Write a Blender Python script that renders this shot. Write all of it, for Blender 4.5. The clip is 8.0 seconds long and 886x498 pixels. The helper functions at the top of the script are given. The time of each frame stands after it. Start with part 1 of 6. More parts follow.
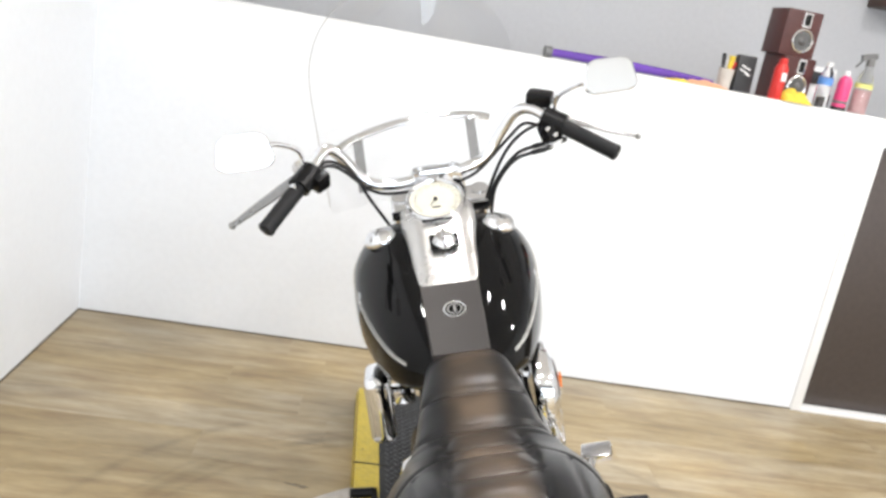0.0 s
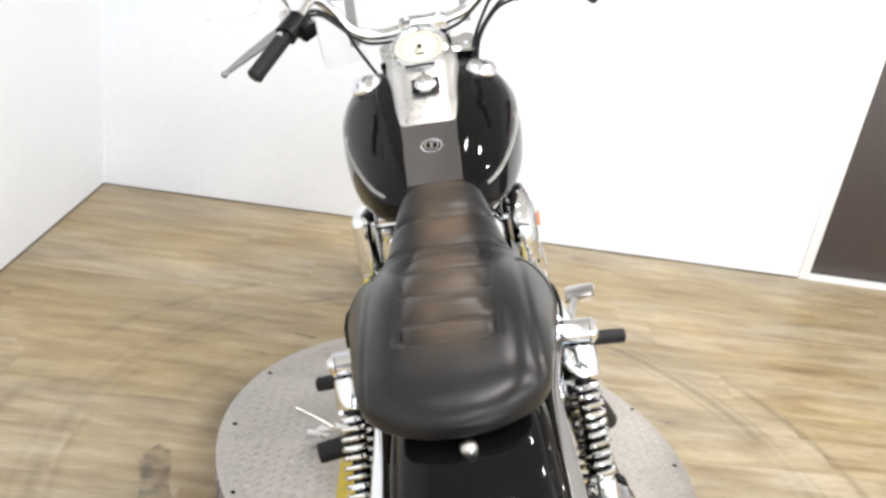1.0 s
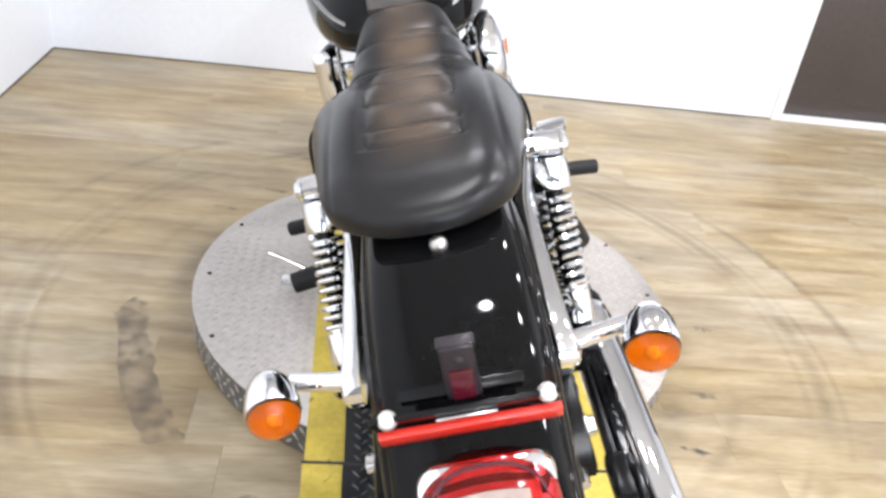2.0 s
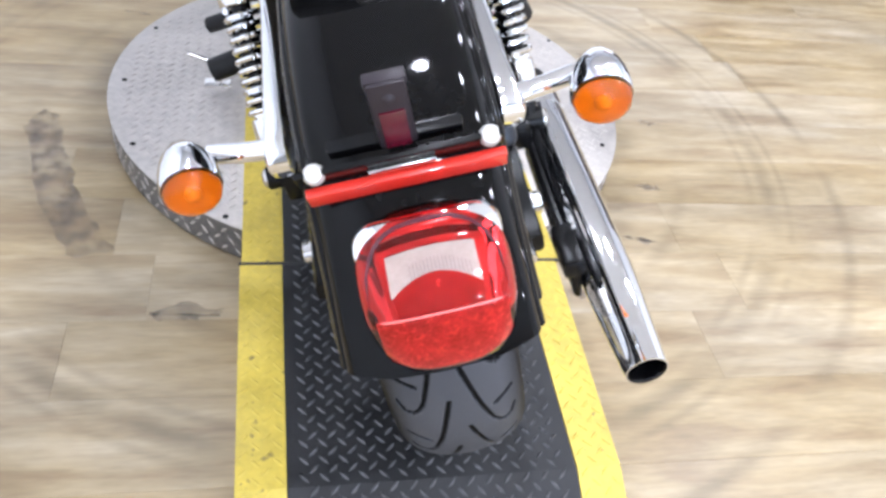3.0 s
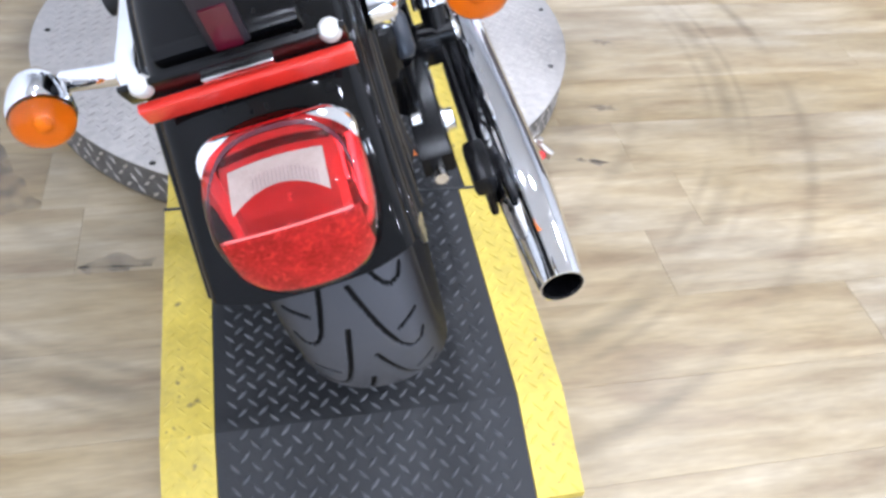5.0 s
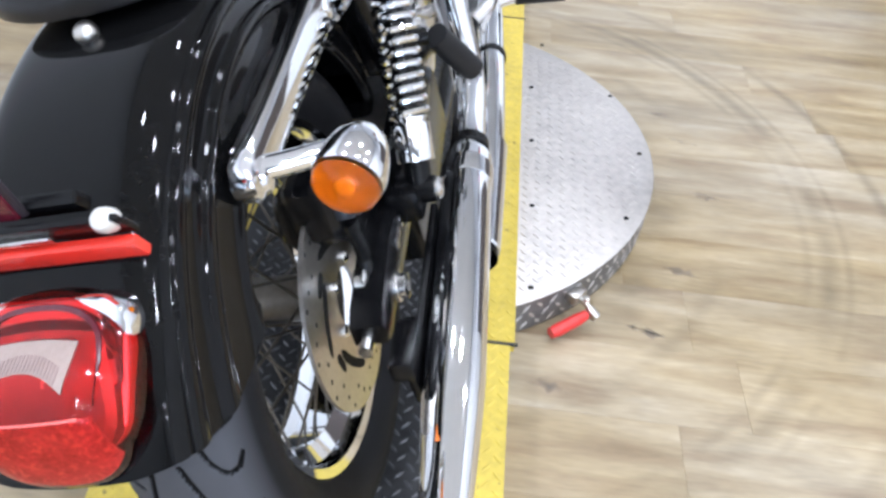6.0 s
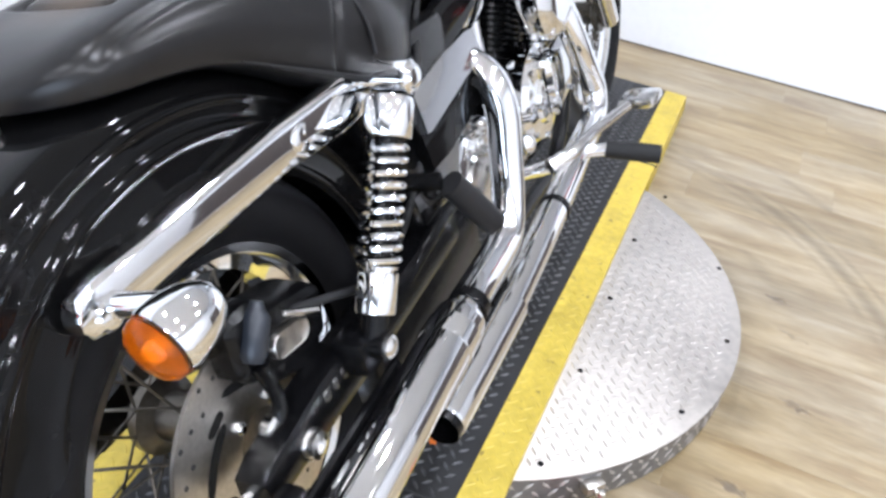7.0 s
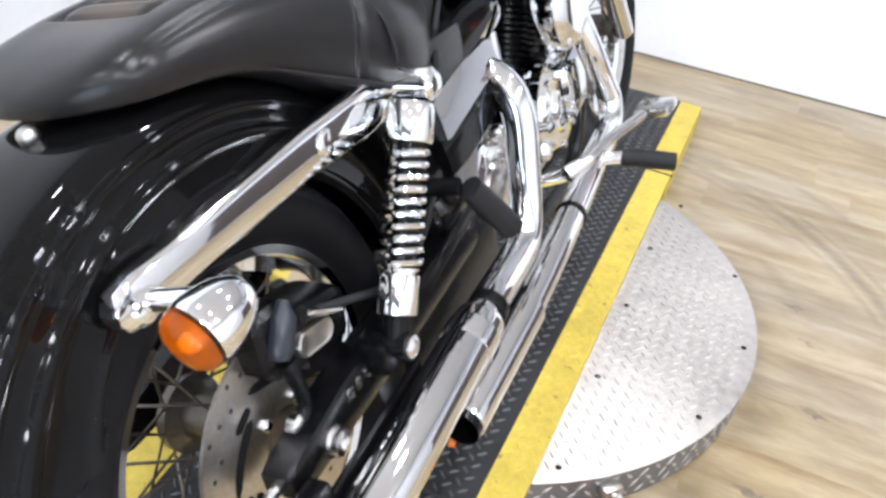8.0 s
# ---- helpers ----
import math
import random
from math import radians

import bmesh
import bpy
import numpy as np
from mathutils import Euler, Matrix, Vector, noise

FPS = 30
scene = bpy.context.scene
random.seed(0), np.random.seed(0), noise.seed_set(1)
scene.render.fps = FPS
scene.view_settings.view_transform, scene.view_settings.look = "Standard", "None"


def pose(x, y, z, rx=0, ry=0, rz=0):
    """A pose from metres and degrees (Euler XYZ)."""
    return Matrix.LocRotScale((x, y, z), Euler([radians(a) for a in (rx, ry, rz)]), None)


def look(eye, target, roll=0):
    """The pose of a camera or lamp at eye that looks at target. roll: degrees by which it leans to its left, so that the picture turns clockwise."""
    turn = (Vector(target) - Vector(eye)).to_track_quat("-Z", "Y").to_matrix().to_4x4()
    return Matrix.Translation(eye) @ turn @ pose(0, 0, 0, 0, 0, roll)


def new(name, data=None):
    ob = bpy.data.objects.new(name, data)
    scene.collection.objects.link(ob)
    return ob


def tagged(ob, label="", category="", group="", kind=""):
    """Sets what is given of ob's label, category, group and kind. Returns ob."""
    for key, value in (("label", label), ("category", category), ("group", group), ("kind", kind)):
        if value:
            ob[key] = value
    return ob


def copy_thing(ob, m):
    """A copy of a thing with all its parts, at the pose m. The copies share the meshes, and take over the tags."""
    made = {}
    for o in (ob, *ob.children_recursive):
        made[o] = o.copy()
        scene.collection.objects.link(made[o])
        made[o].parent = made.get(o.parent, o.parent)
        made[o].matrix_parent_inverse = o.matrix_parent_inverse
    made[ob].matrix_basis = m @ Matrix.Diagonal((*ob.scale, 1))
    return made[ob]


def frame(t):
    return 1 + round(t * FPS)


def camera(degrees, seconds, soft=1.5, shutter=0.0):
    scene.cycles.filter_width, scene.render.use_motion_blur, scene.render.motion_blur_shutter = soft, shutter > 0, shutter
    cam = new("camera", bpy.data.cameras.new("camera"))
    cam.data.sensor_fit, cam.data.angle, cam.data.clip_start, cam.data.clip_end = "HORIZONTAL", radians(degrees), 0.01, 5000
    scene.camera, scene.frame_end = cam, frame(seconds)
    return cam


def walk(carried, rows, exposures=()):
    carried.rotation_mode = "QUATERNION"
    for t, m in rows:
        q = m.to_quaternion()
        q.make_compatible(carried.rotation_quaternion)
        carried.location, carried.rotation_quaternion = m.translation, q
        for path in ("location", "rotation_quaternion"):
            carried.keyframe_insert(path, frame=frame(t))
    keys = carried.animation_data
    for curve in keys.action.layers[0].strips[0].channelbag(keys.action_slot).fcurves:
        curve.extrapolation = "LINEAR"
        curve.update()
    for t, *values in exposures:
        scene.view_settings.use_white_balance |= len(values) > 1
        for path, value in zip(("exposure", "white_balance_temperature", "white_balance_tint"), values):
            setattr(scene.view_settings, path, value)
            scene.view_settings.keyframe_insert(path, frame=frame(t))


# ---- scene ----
cam = camera(57.02, 8.0, soft=3.0)
PATH = [
    (0, (-0.3889, -0.6434, 1.4407), (-0.1784, 1.2776, 0.9252), 10.41),
    (0.5, (-0.2965, -0.7378, 1.4179), (-0.1836, 1.1660, 0.8156), 10.57),
    (1, (-0.2522, -0.7743, 1.3606), (-0.1008, 1.0718, 0.6062), 9.40),
    (1.2, (-0.2383, -0.7872, 1.3347), (-0.0676, 1.0337, 0.5252), 8.42),
    (2.3, (-0.2193, -0.7886, 1.2329), (0.0827, 0.8349, 0.1047), 9.18),
    (2.5, (-0.2083, -0.7847, 1.2018), (0.1464, 0.7668, -0.0094), 9.88),
    (3, (-0.2032, -0.7732, 1.1590), (0.1889, 0.6732, -0.1654), 10.11),
    (3.5, (-0.2041, -0.7749, 1.1184), (0.2643, 0.5368, -0.3169), 10.14),
    (4, (-0.2133, -0.7824, 1.0989), (0.3117, 0.4616, -0.3765), 10.41),
    (4.5, (-0.2135, -0.7790, 1.0912), (0.3167, 0.4603, -0.3862), 7.29),
    (4.7, (-0.1769, -0.7800, 1.0990), (0.3319, 0.4987, -0.3522), 7.27),
    (5.8, (0.1982, -0.7044, 1.1382), (0.1427, 0.7801, -0.2009), 4.83),
    (6, (0.2299, -0.6326, 1.1541), (0.1739, 0.8771, -0.1565), 5.62),
    (6.5, (0.3264, -0.5146, 1.1661), (0.1063, 1.0296, -0.0857), 5.25),
    (7, (0.4602, -0.4340, 1.1933), (-0.0704, 1.0880, 0.0092), 8.44),
    (7.5, (0.4969, -0.4169, 1.1922), (-0.1465, 1.0970, 0.0546), 6.53),
    (8, (0.4659, -0.4629, 1.1943), (-0.1095, 1.0622, 0.0355), 7.50),
]
# the picture turns a little cooler once the white walls leave the view
COOLING = [(0, 0.03, 6500, 10), (1.0, 0.09, 6500, 10), (2.4, 0.27, 5900, 14), (4.6, 0.18, 5450, 15), (5.8, 0.04, 5520, 12), (8, 0.15, 5950, 13)]
walk(cam, [(row[0], look(*row[1:])) for row in PATH], COOLING)

# ---- light ----
world = bpy.data.worlds.new("world")
world.use_nodes = True
world.node_tree.nodes["Background"].inputs[0].default_value = (0.8, 0.85, 0.9, 1)
world.node_tree.nodes["Background"].inputs[1].default_value = 0.1
scene.world = world
scene.view_settings.exposure = 0.0
LAMP_WATTS = {-0.5: 15, 0.9: 21, 2.3: 31}
CEILING = 3.1
LAMPS = [(x, y) for x in (-0.5, 0.9, 2.3) for y in (-3.2, -1.5, 0.1, 1.7)]
for x, y in LAMPS:
    lamp = bpy.data.lights.new("ceiling_lamp_light", "AREA")
    lamp.shape, lamp.size, lamp.energy, lamp.color = "DISK", 0.16, LAMP_WATTS[x], (1.0, 0.985, 0.965)
    new("ceiling_lamp_light", lamp).matrix_world = pose(x, y, CEILING - 0.035)

# daylight through the shop window behind
day = bpy.data.lights.new("window_light", "AREA")
day.shape, day.size, day.size_y, day.energy, day.color = "RECTANGLE", 3.3, 2.0, 110, (0.82, 0.91, 1.0)
new("window_light", day).matrix_world = look((1.5, -5.28, 1.2), (1.5, 0, 1.0))

# ---- materials ----


def nodes_of(name):
    m = bpy.data.materials.new(name)
    m.use_nodes = True
    t = m.node_tree
    return m, t.nodes, t.links, t.nodes["Principled BSDF"]


def rgba(c):
    return (*c, 1)


def surf(name, base, rough=0.5, metal=0.0, var=0.12, vscale=6.0, grain=60.0, bump=0.0, bscale=200.0, coat=0.0, rvar=0.15, spec=0.5):
    """A plain surface with stains at one scale, grain at another, and a fine relief."""
    m, n, l, b = nodes_of(name)
    co = n.new("ShaderNodeTexCoord")
    a, g = n.new("ShaderNodeTexNoise"), n.new("ShaderNodeTexNoise")
    a.inputs["Scale"].default_value, a.inputs["Detail"].default_value = vscale, 4
    g.inputs["Scale"].default_value, g.inputs["Detail"].default_value = grain, 3
    l.new(co.outputs["Object"], a.inputs["Vector"]), l.new(co.outputs["Object"], g.inputs["Vector"])
    add = n.new("ShaderNodeMath")
    add.operation = "ADD"
    l.new(a.outputs[0], add.inputs[0]), l.new(g.outputs[0], add.inputs[1])
    mix = n.new("ShaderNodeMapRange")
    mix.inputs[1].default_value, mix.inputs[2].default_value = 0.6, 1.4
    l.new(add.outputs[0], mix.inputs[0])
    ramp = n.new("ShaderNodeMix")
    ramp.data_type = "RGBA"
    ramp.inputs[6].default_value = rgba([c * (1 - var) for c in base])
    ramp.inputs[7].default_value = rgba([min(1, c * (1 + var)) for c in base])
    l.new(mix.outputs[0], ramp.inputs[0]), l.new(ramp.outputs[2], b.inputs["Base Color"])
    rr = n.new("ShaderNodeMapRange")
    rr.inputs[3].default_value, rr.inputs[4].default_value = rough * (1 - rvar), min(1, rough * (1 + rvar))
    l.new(mix.outputs[0], rr.inputs[0]), l.new(rr.outputs[0], b.inputs["Roughness"])
    b.inputs["Metallic"].default_value = metal
    b.inputs["Coat Weight"].default_value, b.inputs["Coat Roughness"].default_value = coat, 0.03
    b.inputs["Specular IOR Level"].default_value = spec
    if bump:
        k, bp = n.new("ShaderNodeTexNoise"), n.new("ShaderNodeBump")
        k.inputs["Scale"].default_value, k.inputs["Detail"].default_value = bscale, 4
        l.new(co.outputs["Object"], k.inputs["Vector"]), l.new(k.outputs[0], bp.inputs["Height"])
        bp.inputs["Strength"].default_value, bp.inputs["Distance"].default_value = bump, 0.002
        l.new(bp.outputs[0], b.inputs["Normal"])
    return m


CHROME = surf("chrome", (0.86, 0.87, 0.89), 0.05, 1.0, 0.03, 5, 90, rvar=0.5)
DULL_CHROME = surf("dull_chrome", (0.74, 0.73, 0.72), 0.2, 1.0, 0.08, 8, 90, rvar=0.4)
STEEL = surf("brushed_steel", (0.52, 0.5, 0.47), 0.32, 1.0, 0.2, 12, 160, 0.1, 300)
ALU = surf("aluminium_tread_plate", (0.47, 0.44, 0.41), 0.42, 0.6, 0.24, 4, 60, 0.15, 250, rvar=0.3)
BLACK_PAINT = surf("gloss_black_paint", (0.004, 0.004, 0.0042), 0.05, 0, 0.2, 5, 80, spec=0.16)
BLACK_METAL = surf("satin_black_metal", (0.0035, 0.0035, 0.004), 0.24, 0.0, 0.3, 9, 120, 0.06, 300, spec=0.22)
RUBBER = surf("black_rubber", (0.012, 0.012, 0.013), 0.55, 0, 0.25, 15, 200, 0.2, 500, spec=0.25)


def tyre_rubber(cy, cz, r0):
    """Sidewalls darkened for their shade, and a tread painted grey for dust and sheen beyond radius r0 from the axle.
    """
    m = surf("tyre_rubber", (0.008, 0.008, 0.009), 0.6, 0, 0.25, 9, 220, 0.1, 600, spec=0.12)
    n, l = m.node_tree.nodes, m.node_tree.links
    b = n["Principled BSDF"]
    base = b.inputs["Base Color"].links[0].from_socket
    co, flat, d, mr, mix = n.new("ShaderNodeTexCoord"), n.new("ShaderNodeVectorMath"), n.new("ShaderNodeVectorMath"), n.new("ShaderNodeMapRange"), n.new("ShaderNodeMix")
    flat.operation, d.operation, mix.data_type = "MULTIPLY", "DISTANCE", "RGBA"
    flat.inputs[1].default_value, d.inputs[1].default_value = (0, 1, 1), (0, cy, cz)
    l.new(co.outputs["Object"], flat.inputs[0]), l.new(flat.outputs[0], d.inputs[0]), l.new(d.outputs["Value"], mr.inputs[0])
    mr.inputs[1].default_value, mr.inputs[2].default_value = r0, r0 + 0.022
    mix.inputs[7].default_value = (0.074, 0.076, 0.085, 1)
    l.new(mr.outputs[0], mix.inputs[0]), l.new(base, mix.inputs[6]), l.new(mix.outputs[2], b.inputs["Base Color"])
    return m


def seat_leather():
    """Black leather, painted brown along the ribbed middle of the seat for wear and satin highlights."""
    m = surf("worn_black_leather_sheen", (0.009, 0.0087, 0.009), 0.29, 0, 0.2, 9, 70, 0.05, 600, rvar=0.06, spec=0.32)
    n, l = m.node_tree.nodes, m.node_tree.links
    b = n["Principled BSDF"]
    base = b.inputs["Base Color"].links[0].from_socket
    co, sep, nz = n.new("ShaderNodeTexCoord"), n.new("ShaderNodeSeparateXYZ"), n.new("ShaderNodeTexNoise")
    nz.inputs["Scale"].default_value, nz.inputs["Detail"].default_value = 11, 4
    l.new(co.outputs["Object"], sep.inputs[0]), l.new(co.outputs["Object"], nz.inputs["Vector"])
    ab, across, where = n.new("ShaderNodeMath"), n.new("ShaderNodeMapRange"), n.new("ShaderNodeMapRange")
    ab.operation = "ABSOLUTE"
    l.new(sep.outputs[0], ab.inputs[0]), l.new(ab.outputs[0], across.inputs[0])
    across.interpolation_type = "SMOOTHSTEP"
    across.inputs[1].default_value, across.inputs[2].default_value, across.inputs[3].default_value, across.inputs[4].default_value = 0.015, 0.068, 1, 0
    where.inputs[1].default_value, where.inputs[2].default_value = 0.2, 0.66
    l.new(nz.outputs[0], where.inputs[0])
    fore = n.new("ShaderNodeMapRange")
    fore.interpolation_type = "SMOOTHSTEP"
    fore.inputs[1].default_value, fore.inputs[2].default_value = -0.04, 0.1
    l.new(sep.outputs[1], fore.inputs[0])
    a, c = n.new("ShaderNodeMath"), n.new("ShaderNodeMath")
    a.operation = c.operation = "MULTIPLY"
    l.new(across.outputs[0], a.inputs[0]), l.new(where.outputs[0], a.inputs[1])
    l.new(a.outputs[0], c.inputs[0]), l.new(fore.outputs[0], c.inputs[1])
    mix = n.new("ShaderNodeMix")
    mix.data_type = "RGBA"
    mix.inputs[7].default_value = (0.1, 0.07, 0.046, 1)
    l.new(c.outputs[0], mix.inputs[0]), l.new(base, mix.inputs[6]), l.new(mix.outputs[2], b.inputs["Base Color"])
    return m


LEATHER = seat_leather()
STRAP_LEATHER = surf("tank_strap_leather", (0.033, 0.028, 0.026), 0.5, 0, 0.2, 9, 160, 0.3, 420)
WHITE_WALL = surf("white_wall_paint", (0.81, 0.835, 0.872), 0.6, 0, 0.03, 0.8, 40, 0.08, 120)
GREY_WALL = surf("grey_wall_paint", (0.6, 0.605, 0.625), 0.7, 0, 0.05, 0.5, 40, 0.08, 120)
DIM_WALL = surf("dim_grey_wall_paint", (0.26, 0.26, 0.265), 0.7, 0, 0.05, 0.5, 40, 0.08, 120)
WHITE_TRIM = surf("white_trim_paint", (0.82, 0.82, 0.82), 0.4, 0, 0.03, 2, 60)
DARK_PANEL = surf("dark_grey_metal_panel", (0.085, 0.07, 0.065), 0.35, 0.4, 0.12, 1.5, 40)
CEIL = surf("pale_ceiling_paint", (0.8, 0.79, 0.775), 0.8, 0, 0.03, 1, 50)
YELLOW = surf("worn_yellow_paint", (0.57, 0.435, 0.06), 0.5, 0, 0.22, 12, 70, 0.2, 260)


def speckle(m, scale, edge, colour):
    """Small scuffs of another colour scattered over a surface."""
    n, l = m.node_tree.nodes, m.node_tree.links
    b = n["Principled BSDF"]
    base = b.inputs["Base Color"].links[0].from_socket
    co, nz, mr, mix = n.new("ShaderNodeTexCoord"), n.new("ShaderNodeTexNoise"), n.new("ShaderNodeMapRange"), n.new("ShaderNodeMix")
    nz.inputs["Scale"].default_value, nz.inputs["Detail"].default_value = scale, 3
    mr.inputs[1].default_value, mr.inputs[2].default_value, mr.inputs[4].default_value = edge, edge + 0.05, 0.8
    mix.data_type, mix.inputs[7].default_value = "RGBA", rgba(colour)
    l.new(co.outputs["Object"], nz.inputs["Vector"]), l.new(nz.outputs[0], mr.inputs[0])
    l.new(mr.outputs[0], mix.inputs[0]), l.new(base, mix.inputs[6]), l.new(mix.outputs[2], b.inputs["Base Color"])


speckle(YELLOW, 48, 0.67, (0.16, 0.12, 0.04))
speckle(YELLOW, 130, 0.7, (0.3, 0.22, 0.05))
BLACK_PLATE = surf("black_tread_plate", (0.019, 0.0195, 0.021), 0.58, 0.0, 0.45, 7, 80, 0.3, 260, rvar=0.3, spec=0.35)
CONSOLE = surf("brushed_console_chrome", (0.62, 0.61, 0.595), 0.28, 0.9, 0.03, 8, 90, rvar=0.08)
DARK_STEEL = surf("dark_spoke_steel", (0.13, 0.12, 0.105), 0.35, 1.0, 0.25, 15, 120)
WORN_STUD = surf("worn_tread_stud", (0.095, 0.095, 0.1), 0.34, 0.25, 0.5, 14, 120)
# near-black, the shade inside tread grooves and disc slots put into colour
GROOVE_SHADE = surf("groove_shade_black", (0.006, 0.006, 0.006), 0.7, 0, 0.2, 20, 200, spec=0.15)
BLACK_HINGE = surf("hinge_gap", (0.02, 0.02, 0.02), 0.6)
SILVER, BULB = surf("lamp_reflector_silver", (0.92, 0.9, 0.84), 0.3, 0.45), surf("amber_bulb", (1.0, 0.95, 0.75), 0.15)
RED_REFLECTOR = surf("red_reflector", (0.72, 0.035, 0.02), 0.18, 0, 0.1, 40, 300, 0.3, 700, coat=0.5)
DARK_RED = surf("dark_red_plastic", (0.075, 0.005, 0.014), 0.2, 0, 0.2, 40, 200, coat=0.4)
CREAM = surf("cream_dial", (0.56, 0.54, 0.45), 0.5, 0, 0.04, 20, 90)
ORANGE = surf("orange_marker", (0.8, 0.2, 0.03), 0.4)
RED_HANDLE = surf("red_vinyl_handle", (0.6, 0.03, 0.025), 0.35, 0, 0.1, 30, 120)


def dried_stain():
    """A patchy film: the floor shows through where the noise is low."""
    m = surf("dried_stain", (0.15, 0.125, 0.115), 0.6, 0, 0.3, 14, 90)
    n, l = m.node_tree.nodes, m.node_tree.links
    nz, mr, co = n.new("ShaderNodeTexNoise"), n.new("ShaderNodeMapRange"), n.new("ShaderNodeTexCoord")
    nz.inputs["Scale"].default_value, nz.inputs["Detail"].default_value = 26, 6
    l.new(co.outputs["Object"], nz.inputs["Vector"]), l.new(nz.outputs[0], mr.inputs[0])
    mr.inputs[1].default_value, mr.inputs[2].default_value, mr.inputs[3].default_value, mr.inputs[4].default_value = 0.4, 0.62, 0.06, 0.5
    l.new(mr.outputs[0], n["Principled BSDF"].inputs["Alpha"])
    return m


MUD = dried_stain()


def glass(name, tint, rough=0.0, ior=1.45, facets=0):
    m, n, l, b = nodes_of(name)
    b.inputs["Base Color"].default_value, b.inputs["Roughness"].default_value = rgba(tint), rough
    b.inputs["Transmission Weight"].default_value, b.inputs["IOR"].default_value = 1.0, ior
    if facets:
        v, bp, co = n.new("ShaderNodeTexVoronoi"), n.new("ShaderNodeBump"), n.new("ShaderNodeTexCoord")
        v.inputs["Scale"].default_value = facets
        bp.inputs["Strength"].default_value, bp.inputs["Distance"].default_value = 0.5, 0.001
        l.new(co.outputs["Object"], v.inputs["Vector"]), l.new(v.outputs[0], bp.inputs["Height"]), l.new(bp.outputs[0], b.inputs["Normal"])
        b.inputs["Coat Weight"].default_value, b.inputs["Coat Roughness"].default_value = 0.3, 0.04
    return m


RED_LENS = glass("red_lens", (0.86, 0.03, 0.028), 0.08, 1.2)
RED_LENS.node_tree.nodes["Principled BSDF"].inputs["Coat Weight"].default_value = 0.35
AMBER = glass("amber_lens", (1.0, 0.21, 0.001), 0.06, 1.22, 260)
CLEAR = glass("clear_plastic", (0.97, 0.98, 0.98), 0.03)


def screen_material():
    """Thin clear acrylic: mostly see-through, with a weak gloss."""
    m, n, l, b = nodes_of("clear_acrylic_screen")
    tr, gl, mx = n.new("ShaderNodeBsdfTransparent"), n.new("ShaderNodeBsdfGlossy"), n.new("ShaderNodeMixShader")
    mx.inputs[0].default_value, gl.inputs["Roughness"].default_value = 0.035, 0.02
    tr.inputs[0].default_value = (0.994, 0.995, 0.996, 1)
    l.new(tr.outputs[0], mx.inputs[1]), l.new(gl.outputs[0], mx.inputs[2])
    l.new(mx.outputs[0], n["Material Output"].inputs[0])
    return m


SCREEN = screen_material()


